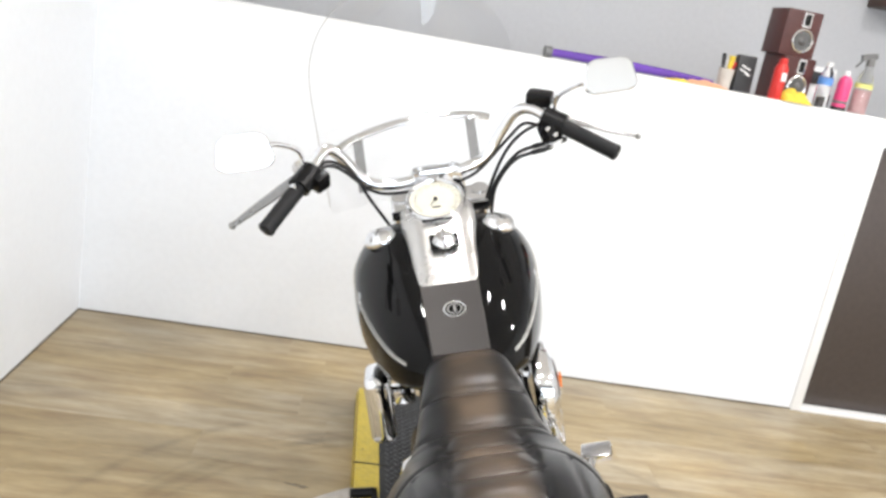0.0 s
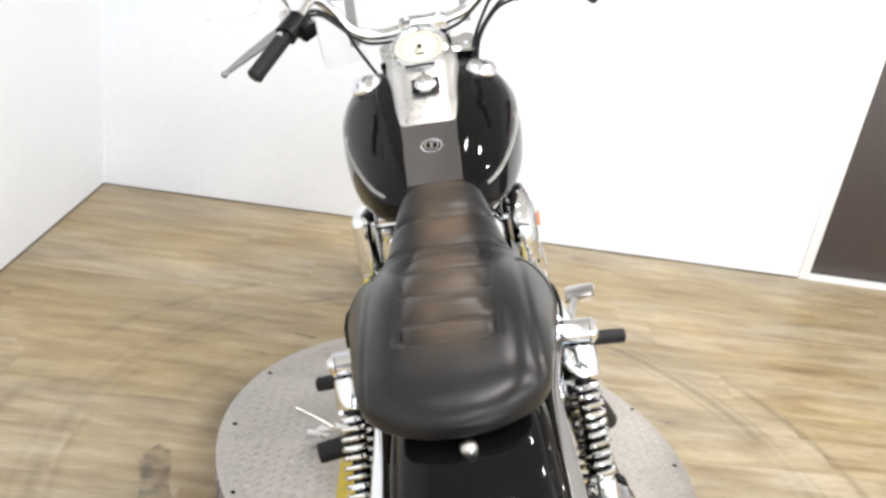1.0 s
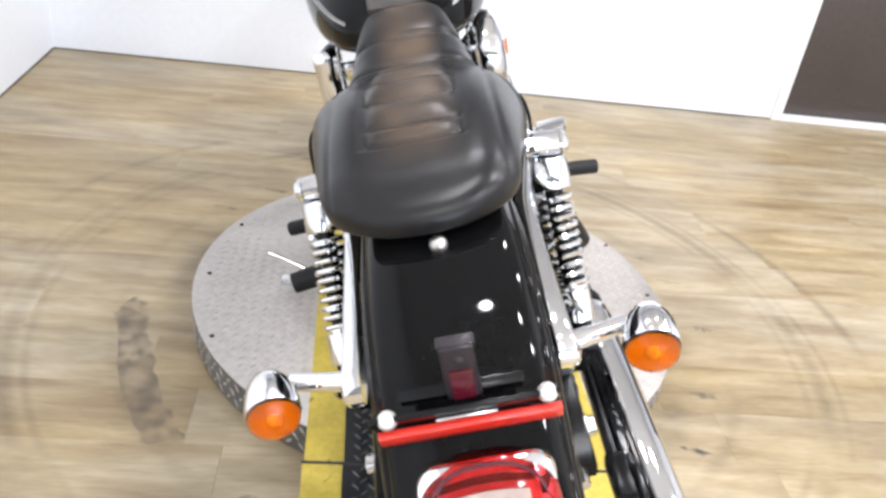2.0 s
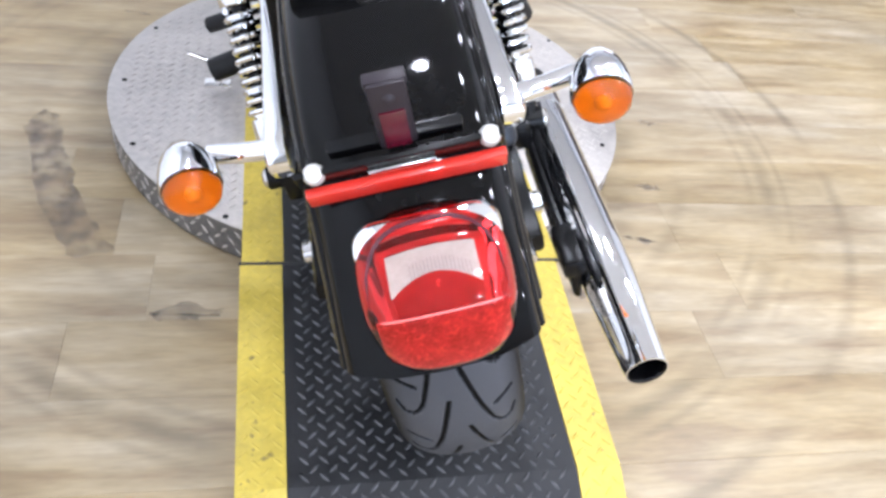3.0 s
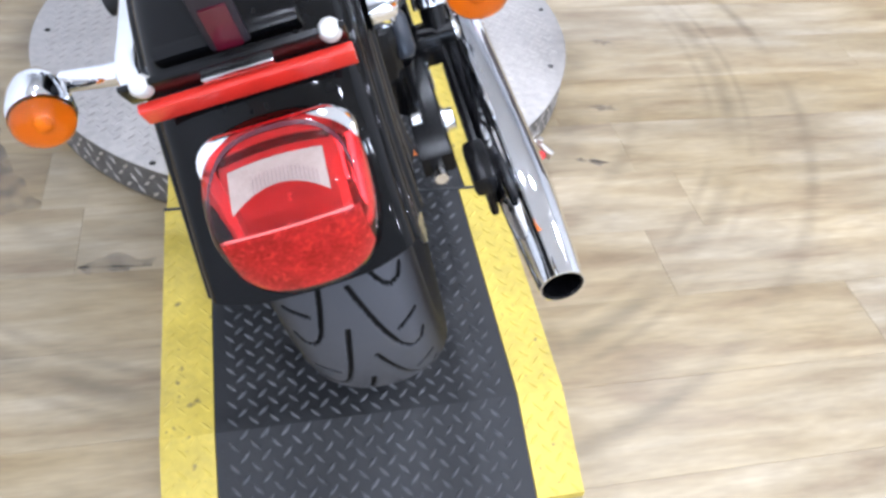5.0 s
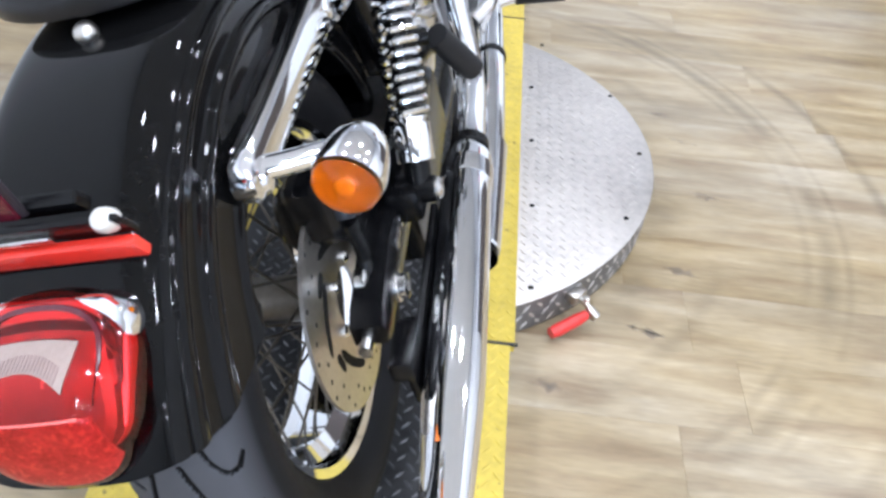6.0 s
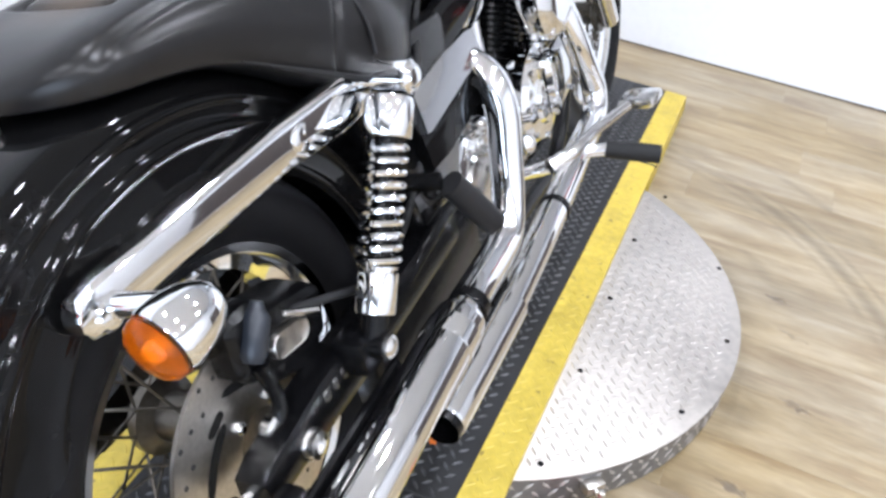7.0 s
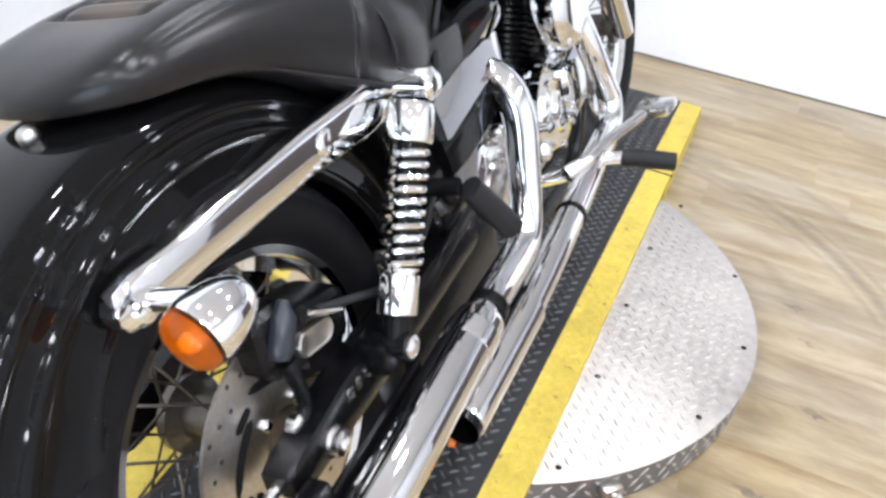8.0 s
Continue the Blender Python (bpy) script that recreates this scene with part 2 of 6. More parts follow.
def wood_floor():
    """Vinyl planks: grain along x, tone by plank, scuffs and tyre rings round the turntable."""
    m, n, l, b = nodes_of("oak_vinyl_plank")
    geo, info = n.new("ShaderNodeNewGeometry"), n.new("ShaderNodeObjectInfo")
    sep = n.new("ShaderNodeMapping")
    sep.inputs["Scale"].default_value = (1.7, 10.0, 1.0)
    l.new(geo.outputs["Position"], sep.inputs["Vector"])
    off = n.new("ShaderNodeVectorMath")
    off.operation = "ADD"
    cmb = n.new("ShaderNodeCombineXYZ")
    mul = n.new("ShaderNodeMath")
    mul.operation, mul.inputs[1].default_value = "MULTIPLY", 37.0
    l.new(info.outputs["Random"], mul.inputs[0]), l.new(mul.outputs[0], cmb.inputs[0]), l.new(mul.outputs[0], cmb.inputs[1])
    l.new(sep.outputs[0], off.inputs[0]), l.new(cmb.outputs[0], off.inputs[1])
    big, fine = n.new("ShaderNodeTexNoise"), n.new("ShaderNodeTexNoise")
    big.inputs["Scale"].default_value, big.inputs["Detail"].default_value, big.inputs["Distortion"].default_value = 1.9, 8, 0.35
    fine.inputs["Scale"].default_value, fine.inputs["Detail"].default_value = 13.0, 7
    l.new(off.outputs[0], big.inputs["Vector"]), l.new(off.outputs[0], fine.inputs["Vector"])
    ramp = n.new("ShaderNodeValToRGB")
    e = ramp.color_ramp.elements
    e[0].position, e[0].color = 0.26, (0.235, 0.17, 0.097, 1)
    e[1].position, e[1].color = 0.74, (0.45, 0.38, 0.262, 1)
    mid = ramp.color_ramp.elements.new(0.5)
    mid.color = (0.35, 0.284, 0.174, 1)
    l.new(big.outputs[0], ramp.inputs[0])
    framp = n.new("ShaderNodeMapRange")
    framp.inputs[1].default_value, framp.inputs[2].default_value, framp.inputs[3].default_value, framp.inputs[4].default_value = 0.3, 0.7, 0.88, 1.08
    l.new(fine.outputs[0], framp.inputs[0])
    tone = n.new("ShaderNodeMapRange")
    tone.inputs[3].default_value, tone.inputs[4].default_value = 0.91, 1.06
    l.new(info.outputs["Random"], tone.inputs[0])
    k = n.new("ShaderNodeMath")
    k.operation = "MULTIPLY"
    l.new(framp.outputs[0], k.inputs[0]), l.new(tone.outputs[0], k.inputs[1])
    # darker mottles in the print of the oak
    mot, mr0, k0 = n.new("ShaderNodeTexNoise"), n.new("ShaderNodeMapRange"), n.new("ShaderNodeMath")
    mot.inputs["Scale"].default_value, mot.inputs["Detail"].default_value, mot.inputs["Roughness"].default_value = 1.1, 7, 0.62
    stretch = n.new("ShaderNodeMapping")
    stretch.inputs["Scale"].default_value = (1.0, 2.4, 1.0)
    l.new(geo.outputs["Position"], stretch.inputs["Vector"]), l.new(stretch.outputs[0], mot.inputs["Vector"])
    mr0.inputs[1].default_value, mr0.inputs[2].default_value, mr0.inputs[3].default_value, mr0.inputs[4].default_value = 0.36, 0.6, 0.78, 1.04
    k0.operation = "MULTIPLY"
    l.new(mot.outputs[0], mr0.inputs[0]), l.new(k.outputs[0], k0.inputs[0]), l.new(mr0.outputs[0], k0.inputs[1])
    k = k0
    # worn rings where the ramp's end has been dragged round
    dist = n.new("ShaderNodeVectorMath")
    dist.operation = "DISTANCE"
    dist.inputs[1].default_value = (0.023, 0.994, 0.0)
    l.new(geo.outputs["Position"], dist.inputs[0])
    wob = n.new("ShaderNodeTexNoise")
    wob.inputs["Scale"].default_value, wob.inputs["Detail"].default_value = 3.0, 5
    l.new(geo.outputs["Position"], wob.inputs["Vector"])
    rings = None
    for radius, width, depth in ((0.66, 0.08, 0.42), (0.8, 0.03, 0.18), (0.985, 0.018, 0.22), (1.03, 0.034, 0.4), (1.075, 0.016, 0.22), (1.21, 0.028, 0.3)):
        d = n.new("ShaderNodeMath")
        d.operation, d.inputs[1].default_value = "SUBTRACT", radius
        l.new(dist.outputs["Value"], d.inputs[0])
        ab = n.new("ShaderNodeMath")
        ab.operation = "ABSOLUTE"
        l.new(d.outputs[0], ab.inputs[0])
        mr = n.new("ShaderNodeMapRange")
        mr.interpolation_type = "SMOOTHSTEP"
        mr.inputs[1].default_value, mr.inputs[2].default_value, mr.inputs[3].default_value, mr.inputs[4].default_value = 0, width, depth, 0
        l.new(ab.outputs[0], mr.inputs[0])
        if rings is None:
            rings = mr
        else:
            s = n.new("ShaderNodeMath")
            s.operation = "ADD"
            l.new(rings.outputs[0], s.inputs[0]), l.new(mr.outputs[0], s.inputs[1])
            rings = s
    w = n.new("ShaderNodeMapRange")
    w.inputs[1].default_value, w.inputs[2].default_value = 0.38, 0.62
    l.new(wob.outputs[0], w.inputs[0])
    amt = n.new("ShaderNodeMath")
    amt.operation = "MULTIPLY"
    l.new(rings.outputs[0], amt.inputs[0]), l.new(w.outputs[0], amt.inputs[1])
    inv = n.new("ShaderNodeMath")
    inv.operation, inv.inputs[0].default_value = "SUBTRACT", 1.0
    l.new(amt.outputs[0], inv.inputs[1])
    k2 = n.new("ShaderNodeMath")
    k2.operation = "MULTIPLY"
    l.new(k.outputs[0], k2.inputs[0]), l.new(inv.outputs[0], k2.inputs[1])
    patch, hue, tint = n.new("ShaderNodeTexNoise"), n.new("ShaderNodeMapRange"), n.new("ShaderNodeMix")
    patch.inputs["Scale"].default_value, patch.inputs["Detail"].default_value = 1.3, 3
    half, both = n.new("ShaderNodeMath"), n.new("ShaderNodeMath")
    half.operation, half.inputs[1].default_value, both.operation = "MULTIPLY", 0.3, "ADD"
    l.new(stretch.outputs[0], patch.inputs["Vector"]), l.new(info.outputs["Random"], half.inputs[0])
    l.new(half.outputs[0], both.inputs[0]), l.new(patch.outputs[0], both.inputs[1])
    hue.inputs[1].default_value, hue.inputs[2].default_value = 0.45, 0.85
    l.new(both.outputs[0], hue.inputs[0])
    tint.data_type, tint.blend_type = "RGBA", "MIX"
    tint.inputs[6].default_value, tint.inputs[7].default_value = (1.06, 0.985, 0.83, 1), (0.98, 1.0, 1.1, 1)
    tinted = n.new("ShaderNodeVectorMath")
    tinted.operation = "MULTIPLY"
    l.new(hue.outputs[0], tint.inputs[0]), l.new(ramp.outputs[0], tinted.inputs[0]), l.new(tint.outputs[2], tinted.inputs[1])
    vm = n.new("ShaderNodeVectorMath")
    vm.operation = "SCALE"
    l.new(tinted.outputs[0], vm.inputs[0]), l.new(k2.outputs[0], vm.inputs["Scale"])
    l.new(vm.outputs[0], b.inputs["Base Color"])
    rr = n.new("ShaderNodeMapRange")
    rr.inputs[3].default_value, rr.inputs[4].default_value = 0.28, 0.5
    l.new(big.outputs[0], rr.inputs[0]), l.new(rr.outputs[0], b.inputs["Roughness"])
    bp = n.new("ShaderNodeBump")
    bp.inputs["Strength"].default_value, bp.inputs["Distance"].default_value = 0.15, 0.001
    l.new(fine.outputs[0], bp.inputs["Height"]), l.new(bp.outputs[0], b.inputs["Normal"])
    return m


WOOD = wood_floor()

# ---- mesh building ----


class Mesh:
    """Vertices and faces gathered from several shapes."""

    def __init__(self):
        self.v, self.f = [], []

    def add(self, verts, faces):
        k = len(self.v)
        self.v += [tuple(p) for p in verts]
        self.f += [tuple(k + i for i in face) for face in faces]
        return self

    def loft(self, rings, cap=True, closed=True, loop=False):
        n, k = len(rings[0]), len(self.v)
        self.v += [tuple(p) for r in rings for p in r]
        m = len(rings)
        for a in range(m if loop else m - 1):
            for i in range(n if closed else n - 1):
                j, c = (i + 1) % n, (a + 1) % m
                self.f.append((k + a * n + i, k + a * n + j, k + c * n + j, k + c * n + i))
        if cap and closed and not loop:
            self.f.append(tuple(k + i for i in reversed(range(n))))
            self.f.append(tuple(k + (m - 1) * n + i for i in range(n)))
        return self

    def box(self, m, size, bevel=0.0, segs=2):
        bm = bmesh.new()
        bmesh.ops.create_cube(bm, size=1, matrix=Matrix.Diagonal((*size, 1)))
        if bevel:
            bmesh.ops.bevel(bm, geom=bm.edges[:], offset=bevel, segments=segs, affect="EDGES", profile=0.6)
        bm.verts.index_update()
        self.add([m @ v.co for v in bm.verts], [[v.index for v in f.verts] for f in bm.faces])
        bm.free()
        return self

    def tube(self, path, radius, segs=14, smooth=6, cap=True, flat=1.0):
        """A tube through the points; radius one number, or one per point."""
        pts = [Vector(p) for p in path]
        rad = list(radius) if isinstance(radius, (list, tuple)) else [radius] * len(pts)
        if smooth and len(pts) > 2:
            fine, fr = [], []
            ext = [2 * pts[0] - pts[1], *pts, 2 * pts[-1] - pts[-2]]
            for i in range(len(pts) - 1):
                p0, p1, p2, p3 = ext[i : i + 4]
                for s in range(smooth):
                    t = s / smooth
                    fine.append(0.5 * (2 * p1 + (p2 - p0) * t + (2 * p0 - 5 * p1 + 4 * p2 - p3) * t * t + (3 * p1 - p0 - 3 * p2 + p3) * t**3))
                    fr.append(rad[i] * (1 - t) + rad[i + 1] * t)
            pts, rad = [*fine, pts[-1]], [*fr, rad[-1]]
        up, rings = None, []
        for i, p in enumerate(pts):
            d = (pts[min(i + 1, len(pts) - 1)] - pts[max(i - 1, 0)]).normalized()
            if up is None:
                up = d.orthogonal().normalized()
            up = (up - d * up.dot(d)).normalized()
            side = d.cross(up)
            rings.append([p + rad[i] * (math.cos(a) * up + flat * math.sin(a) * side) for a in (2 * math.pi * s / segs for s in range(segs))])
        return self.loft(rings, cap)

    def lathe(self, m, profile, segs=32, cap=True):
        """Turns rows of (radius, height) round m's z axis."""
        rings = [[m @ Vector((r * math.cos(a), r * math.sin(a), h)) for a in (2 * math.pi * s / segs for s in range(segs))] for r, h in profile]
        return self.loft(rings, cap)

    def ball(self, m, segs=16):
        return self.lathe(m, [(math.sin(math.pi * i / 10) or 1e-4, -math.cos(math.pi * i / 10)) for i in range(11)], segs)


def along(p, q):
    """A pose at p whose z axis points to q."""
    d = Vector(q) - Vector(p)
    return Matrix.Translation(p) @ d.to_track_quat("Z", "Y").to_matrix().to_4x4()


def make(name, g, material, smooth=True, angle=35):
    me = bpy.data.meshes.new(name)
    me.from_pydata(g.v, [], g.f)
    bm = bmesh.new()
    bm.from_mesh(me)
    bmesh.ops.recalc_face_normals(bm, faces=bm.faces[:])
    if smooth:
        lim = radians(angle)
        for f in bm.faces:
            f.smooth = True
        for e in bm.edges:
            e.smooth = len(e.link_faces) == 2 and e.calc_face_angle(0) < lim
    bm.to_mesh(me)
    bm.free()
    me.materials.append(material)
    return new(name, me)


def part(name, g, material, parent, label="", smooth=True, angle=35):
    ob = make(name, g, material, smooth, angle)
    ob.parent = parent
    if label:
        tagged(ob, label)
    return ob


def lerp(rows, x):
    """Linear look-up in rows of (x, value)."""
    xs, ys = zip(*sorted(rows))
    return float(np.interp(x, xs, ys))


def ease(rows, x):
    """Smooth look-up in rows of (x, value)."""
    return sum(lerp(rows, x + d) for d in (-0.03, -0.015, 0, 0.015, 0.03)) / 5


# ---- room ----
TRIM = 1.81
WX, WY = -1.536, 2.792  # inner faces of the side wall and of the half wall
FLOOR = make("floor", Mesh().box(pose(0.95, -0.6, -0.05), (5.3, 9.6, 0.09)), surf("floor_screed", (0.1, 0.075, 0.05), 0.8))
tagged(FLOOR, "oak-coloured vinyl plank floor with scuffs and tyre rings", "floor", kind="structure")
WALL_LEFT = make("wall_west", Mesh().box(pose(WX - 0.06, -0.6, 1.6), (0.12, 9.4, 3.2)), WHITE_WALL)
tagged(WALL_LEFT, "smooth white painted side wall of the photo bay", "wall", kind="structure")
HALF = make("wall_north", Mesh().box(pose((WX + TRIM) / 2, WY + 0.11, 0.692), (TRIM - WX, 0.22, 1.384)).box(pose((TRIM + 3.5) / 2, WY + 0.11, 1.332), (3.5 - TRIM, 0.22, 0.105)), WHITE_WALL)
tagged(HALF, "white half-height partition wall with a flat ledge", "wall", kind="structure")
tagged(make("ledge", Mesh().box(pose((WX + 3.5) / 2, WY + 0.1115, 1.391), (3.5 - WX, 0.227, 0.014), 0.002), WHITE_TRIM), "white ledge board capping the half wall", "ledge", kind="structure")
tagged(make("trim", Mesh().box(pose(TRIM - 0.023, WY - 0.006, 0.64), (0.05, 0.012, 1.28), 0.003), WHITE_TRIM), "white corner trim at the end of the half wall", "trim", kind="structure")
tagged(make("door_1", Mesh().box(pose((TRIM + 3.5) / 2, WY + 0.05, 0.652), (3.5 - TRIM, 0.03, 1.256), 0.003), DARK_PANEL), "dark grey metal panel door under the ledge", "door", kind="structure")
tagged(make("threshold", Mesh().box(pose((TRIM + 3.5) / 2, WY + 0.006, 0.012), (3.5 - TRIM, 0.05, 0.024), 0.004), WHITE_TRIM), "white strip along the foot of the dark panel", "trim", kind="structure")
tagged(make("wall_far", Mesh().box(pose(0.95, 4.16, 1.6), (5.3, 0.12, 3.2)), GREY_WALL), "plain light grey wall behind the ledge", "wall", kind="structure")
# unseen wall, its paint paled to brighten reflections in the chrome
tagged(make("wall_east", Mesh().box(pose(3.56, -0.6, 1.6), (0.12, 9.4, 3.2)), surf("pale_wall_paint", (0.74, 0.745, 0.76), 0.65, 0, 0.04, 0.6, 40, 0.08, 120)), "unseen pale wall added to close the room", "wall", kind="structure")
# unseen wall, kept dark to dim reflections in mirrors and black paint
south = Mesh().box(pose(-0.94, -5.36, 1.6), (1.4, 0.12, 3.2)).box(pose(3.4, -5.36, 1.6), (0.4, 0.12, 3.2)).box(pose(1.48, -5.36, 0.085), (3.44, 0.12, 0.17)).box(pose(1.48, -5.36, 2.72), (3.44, 0.12, 0.96))
tagged(make("wall_south", south, DIM_WALL), "unseen grey wall added behind, with a wide shop window", "wall", kind="structure")
win = make("window_1", Mesh().box(pose(1.48, -5.36, 0.19), (3.44, 0.1, 0.04), 0.004).box(pose(1.48, -5.36, 2.22), (3.44, 0.1, 0.04), 0.004).box(pose(-0.22, -5.36, 1.2), (0.04, 0.1, 2.0), 0.004).box(pose(3.18, -5.36, 1.2), (0.04, 0.1, 2.0), 0.004), WHITE_TRIM)
tagged(win, "white frame of the wide shop window", "window", kind="structure")
for mx in (0.62, 1.48, 2.34):
    part("mullion", Mesh().box(pose(mx, -5.36, 1.2), (0.05, 0.08, 2.0), 0.004), WHITE_TRIM, win)
tagged(make("ceiling", Mesh().box(pose(0.95, -0.6, CEILING + 0.05), (5.3, 9.8, 0.1)), CEIL), "plain pale painted ceiling", "ceiling", kind="structure")

JOINT_LINE = surf("dark_joint_line", (0.12, 0.1, 0.08), 0.7)
tagged(make("baseboard", Mesh().box(pose((WX + TRIM - 0.045) / 2, WY - 0.002, 0.003), (TRIM - 0.045 - WX, 0.004, 0.006), 0.001), JOINT_LINE), "thin dark line along the foot of the half wall", "sealant", kind="structure")
tagged(make("baseboard", Mesh().box(pose(WX + 0.002, -0.6, 0.003), (0.004, 6.9, 0.006), 0.001), JOINT_LINE), "thin dark line along the foot of the side wall", "sealant", kind="structure")

# ---- turntable and ramp ----
TC = (0.023, 0.994)
TZ = 0.088


def treads(g, x0, x1, y0, y1, z, pitch=0.034, inside=None, slope=0.0, yref=0.0, size=(0.0108, 0.0027), h=0.0017):
    """Raised lozenges of a tread plate, turned in alternate directions."""
    ny, nx = max(1, round((y1 - y0) / pitch)), max(1, round((x1 - x0) / (2 * pitch)))
    for j in range(ny):
        for i in range(nx + 1):
            x, y = x0 + (i + (0.25 if j % 2 else 0.75)) * (x1 - x0) / nx, y0 + (j + 0.5) * (y1 - y0) / ny
            if x > x1 - size[0] * 0.7 or x < x0 + size[0] * 0.7 or inside and not inside(x, y):
                continue
            a = radians(45 if j % 2 else -45)
            c, s = math.cos(a), math.sin(a)
            k = len(g.v)
            for u, v, w in ((-size[0], 0, 0), (-size[0] * 0.3, -size[1], 0), (size[0] * 0.3, -size[1], 0), (size[0], 0, 0), (size[0] * 0.3, size[1], 0), (-size[0] * 0.3, size[1], 0), (-size[0] * 0.55, 0, h), (size[0] * 0.55, 0, h)):
                px, py = x + u * c - v * s, y + u * s + v * c
                g.v.append((px, py, z + slope * (py - yref) + w))
            g.f += [tuple(k + q for q in f) for f in ((0, 1, 6), (1, 2, 7, 6), (2, 3, 7), (3, 4, 7), (4, 5, 6, 7), (5, 0, 6))]
    return g


def turntable():
    t = make("turntable", Mesh().lathe(pose(*TC, 0.004), [(0.607, 0), (0.613, 0.004), (0.613, TZ - 0.01), (0.617, TZ - 0.008), (0.617, TZ - 0.006), (0.614, TZ - 0.004)], 128), ALU)
    tagged(t, "round aluminium tread-plate display turntable on the floor", "turntable")
    g = treads(Mesh(), TC[0] - 0.6, TC[0] + 0.6, TC[1] - 0.6, TC[1] + 0.6, TZ, 0.0135, lambda x, y: math.hypot(x - TC[0], y - TC[1]) < 0.592 and not -0.26 < x < 0.32, h=0.0014)
    tagged(part("tread_pattern", g, ALU, t, smooth=False), kind="stuff")
    g = Mesh()
    for ring, z in enumerate((0.02, 0.042, 0.064)):
        for i in range(120):
            a = 2 * math.pi * (i + 0.5 * (ring % 2)) / 120
            m = pose(TC[0] + 0.6142 * math.cos(a), TC[1] + 0.6142 * math.sin(a), z) @ pose(0, 0, 0, 0, 0, math.degrees(a)) @ pose(0, 0, 0, 45 if (i + ring) % 2 else -45)
            k = len(g.v)
            g.v += [tuple(m @ Vector(p)) for p in ((0, -0.013, 0), (0, 0, -0.004), (0, 0.013, 0), (0, 0, 0.004), (0.002, -0.005, 0), (0.002, 0.005, 0))]
            g.f += [(k, k + 1, k + 4), (k + 1, k + 5, k + 4), (k + 1, k + 2, k + 5), (k + 2, k + 3, k + 5), (k + 3, k + 4, k + 5), (k + 3, k, k + 4)]
    # darker ring over the aluminium side, the rim's shade put into its colour
    part("rim_plate", Mesh().loft([[(TC[0] + r * math.cos(a), TC[1] + r * math.sin(a), z) for r, z in ((0.612, 0.006), (0.6142, 0.007), (0.6142, TZ - 0.007), (0.612, TZ - 0.006))] for a in (2 * math.pi * i / 128 for i in range(128))], False, True, True), surf("shaded_rim_plate", (0.17, 0.165, 0.16), 0.5, 0.5, 0.4, 6, 70, 0.2, 200, rvar=0.25), t, "grey tread-plate rim darkened for its shade")
    tagged(part("rim_tread", g, ALU, t, smooth=False), kind="stuff")
    for x, y in ((-0.516, 1.243), (-0.56, 0.985), (-0.51, 0.729), (0.353, 1.027), (0.348, 1.281), (0.611, 1.025), (0.359, 0.772), (0.562, 0.768), (0.555, 1.283), (0.374, 1.53), (-0.308, 0.491), (0.362, 0.515)):
        part("screw", Mesh().lathe(pose(x, y, TZ - 0.001), [(0.006, 0), (0.006, 0.002), (0.004, 0.0032)], 10), BLACK_METAL, t)
    # locking clamp on the rim
    part("clamp_bracket", Mesh().box(pose(0.455, 0.545, 0.056, 0, 0, -38), (0.026, 0.04, 0.022), 0.005).tube([(0.46, 0.538, 0.058), (0.478, 0.526, 0.05), (0.492, 0.516, 0.04)], 0.006).box(pose(0.49, 0.516, 0.038, 0, 20, -38), (0.026, 0.016, 0.018), 0.004).lathe(pose(0.474, 0.53, 0.058), [(0.007, 0), (0.007, 0.008), (0.004, 0.01)], 10), STEEL, t, "bright metal clamp")
    part("clamp_handle", Mesh().tube([(0.478, 0.51, 0.04), (0.462, 0.498, 0.036), (0.425, 0.472, 0.028), (0.41, 0.461, 0.026)], [0.009, 0.012, 0.013, 0.011]), RED_HANDLE, t, "red vinyl handle")
    return t


turntable()
PZ = 0.109
SPANS = (("rear_ramp", 0.335, -0.106, -0.25), ("bed", 1.631, 0.339, None), ("front_ramp", 1.635, 2.16, 2.29))

SKEW = Matrix.Translation((*TC, 0)) @ pose(0, 0, 0, 0, 0, 0.8) @ Matrix.Translation((-TC[0], -TC[1], 0))  # the track lies a little askew



def ramp_section(name, label, y0, y1, yend, xs=(-0.281, -0.205, 0.256, 0.325), dip=0.0):
    """A tread plate with yellow edge strips; past y1 it slopes to the floor at yend."""
    lo, hi = min(y0, y1), max(y0, y1)
    xl, xli, xri, xr = xs
    bend = PZ - dip
    fall = dip / (y0 - y1) if dip else 0.0

    def slab(xa, xb, lift):
        g = Mesh()
        prof = [(y0, PZ), (y1, bend)] + ([(yend, 0.014)] if yend is not None else [])
        base = TZ + 0.002 if yend is None else 0.0
        top = [[(xa, y, z + lift), (xb, y, z + lift), (xb, y, max(base, 0.001) if yend is None else 0.001), (xa, y, max(base, 0.001) if yend is None else 0.001)] for y, z in prof]
        return g.loft(top)

    t = make(name, slab(xli, xri, 0), BLACK_PLATE, False)
    t.matrix_world = SKEW
    tagged(t, label, "ramp", "ramp sections")
    slope = 0.0 if yend is None else (0.014 - bend) / (yend - y1)

    def studs(xa, xb, lift, h):
        g = treads(Mesh(), xa + 0.003, xb - 0.003, lo + 0.006, hi, PZ + lift, 0.0146, None, fall, y0, h=h)
        if yend is not None:
            treads(g, xa + 0.003, xb - 0.003, min(y1, yend), max(y1, yend), bend + lift, 0.0146, None, slope, y1, h=h)
        return g

    for xa, xb in ((xl, xli - 0.001), (xri + 0.001, xr)):
        part("yellow_strip", slab(xa, xb, 0.001), YELLOW, t, "worn yellow painted edge strip", False)
        tagged(part("strip_tread", studs(xa, xb, 0.001, 0.0013), YELLOW, t, smooth=False), kind="stuff")
    tagged(part("tread_pattern", studs(xli, xri, 0, 0.0028), WORN_STUD, t, smooth=False), kind="stuff")
    return t


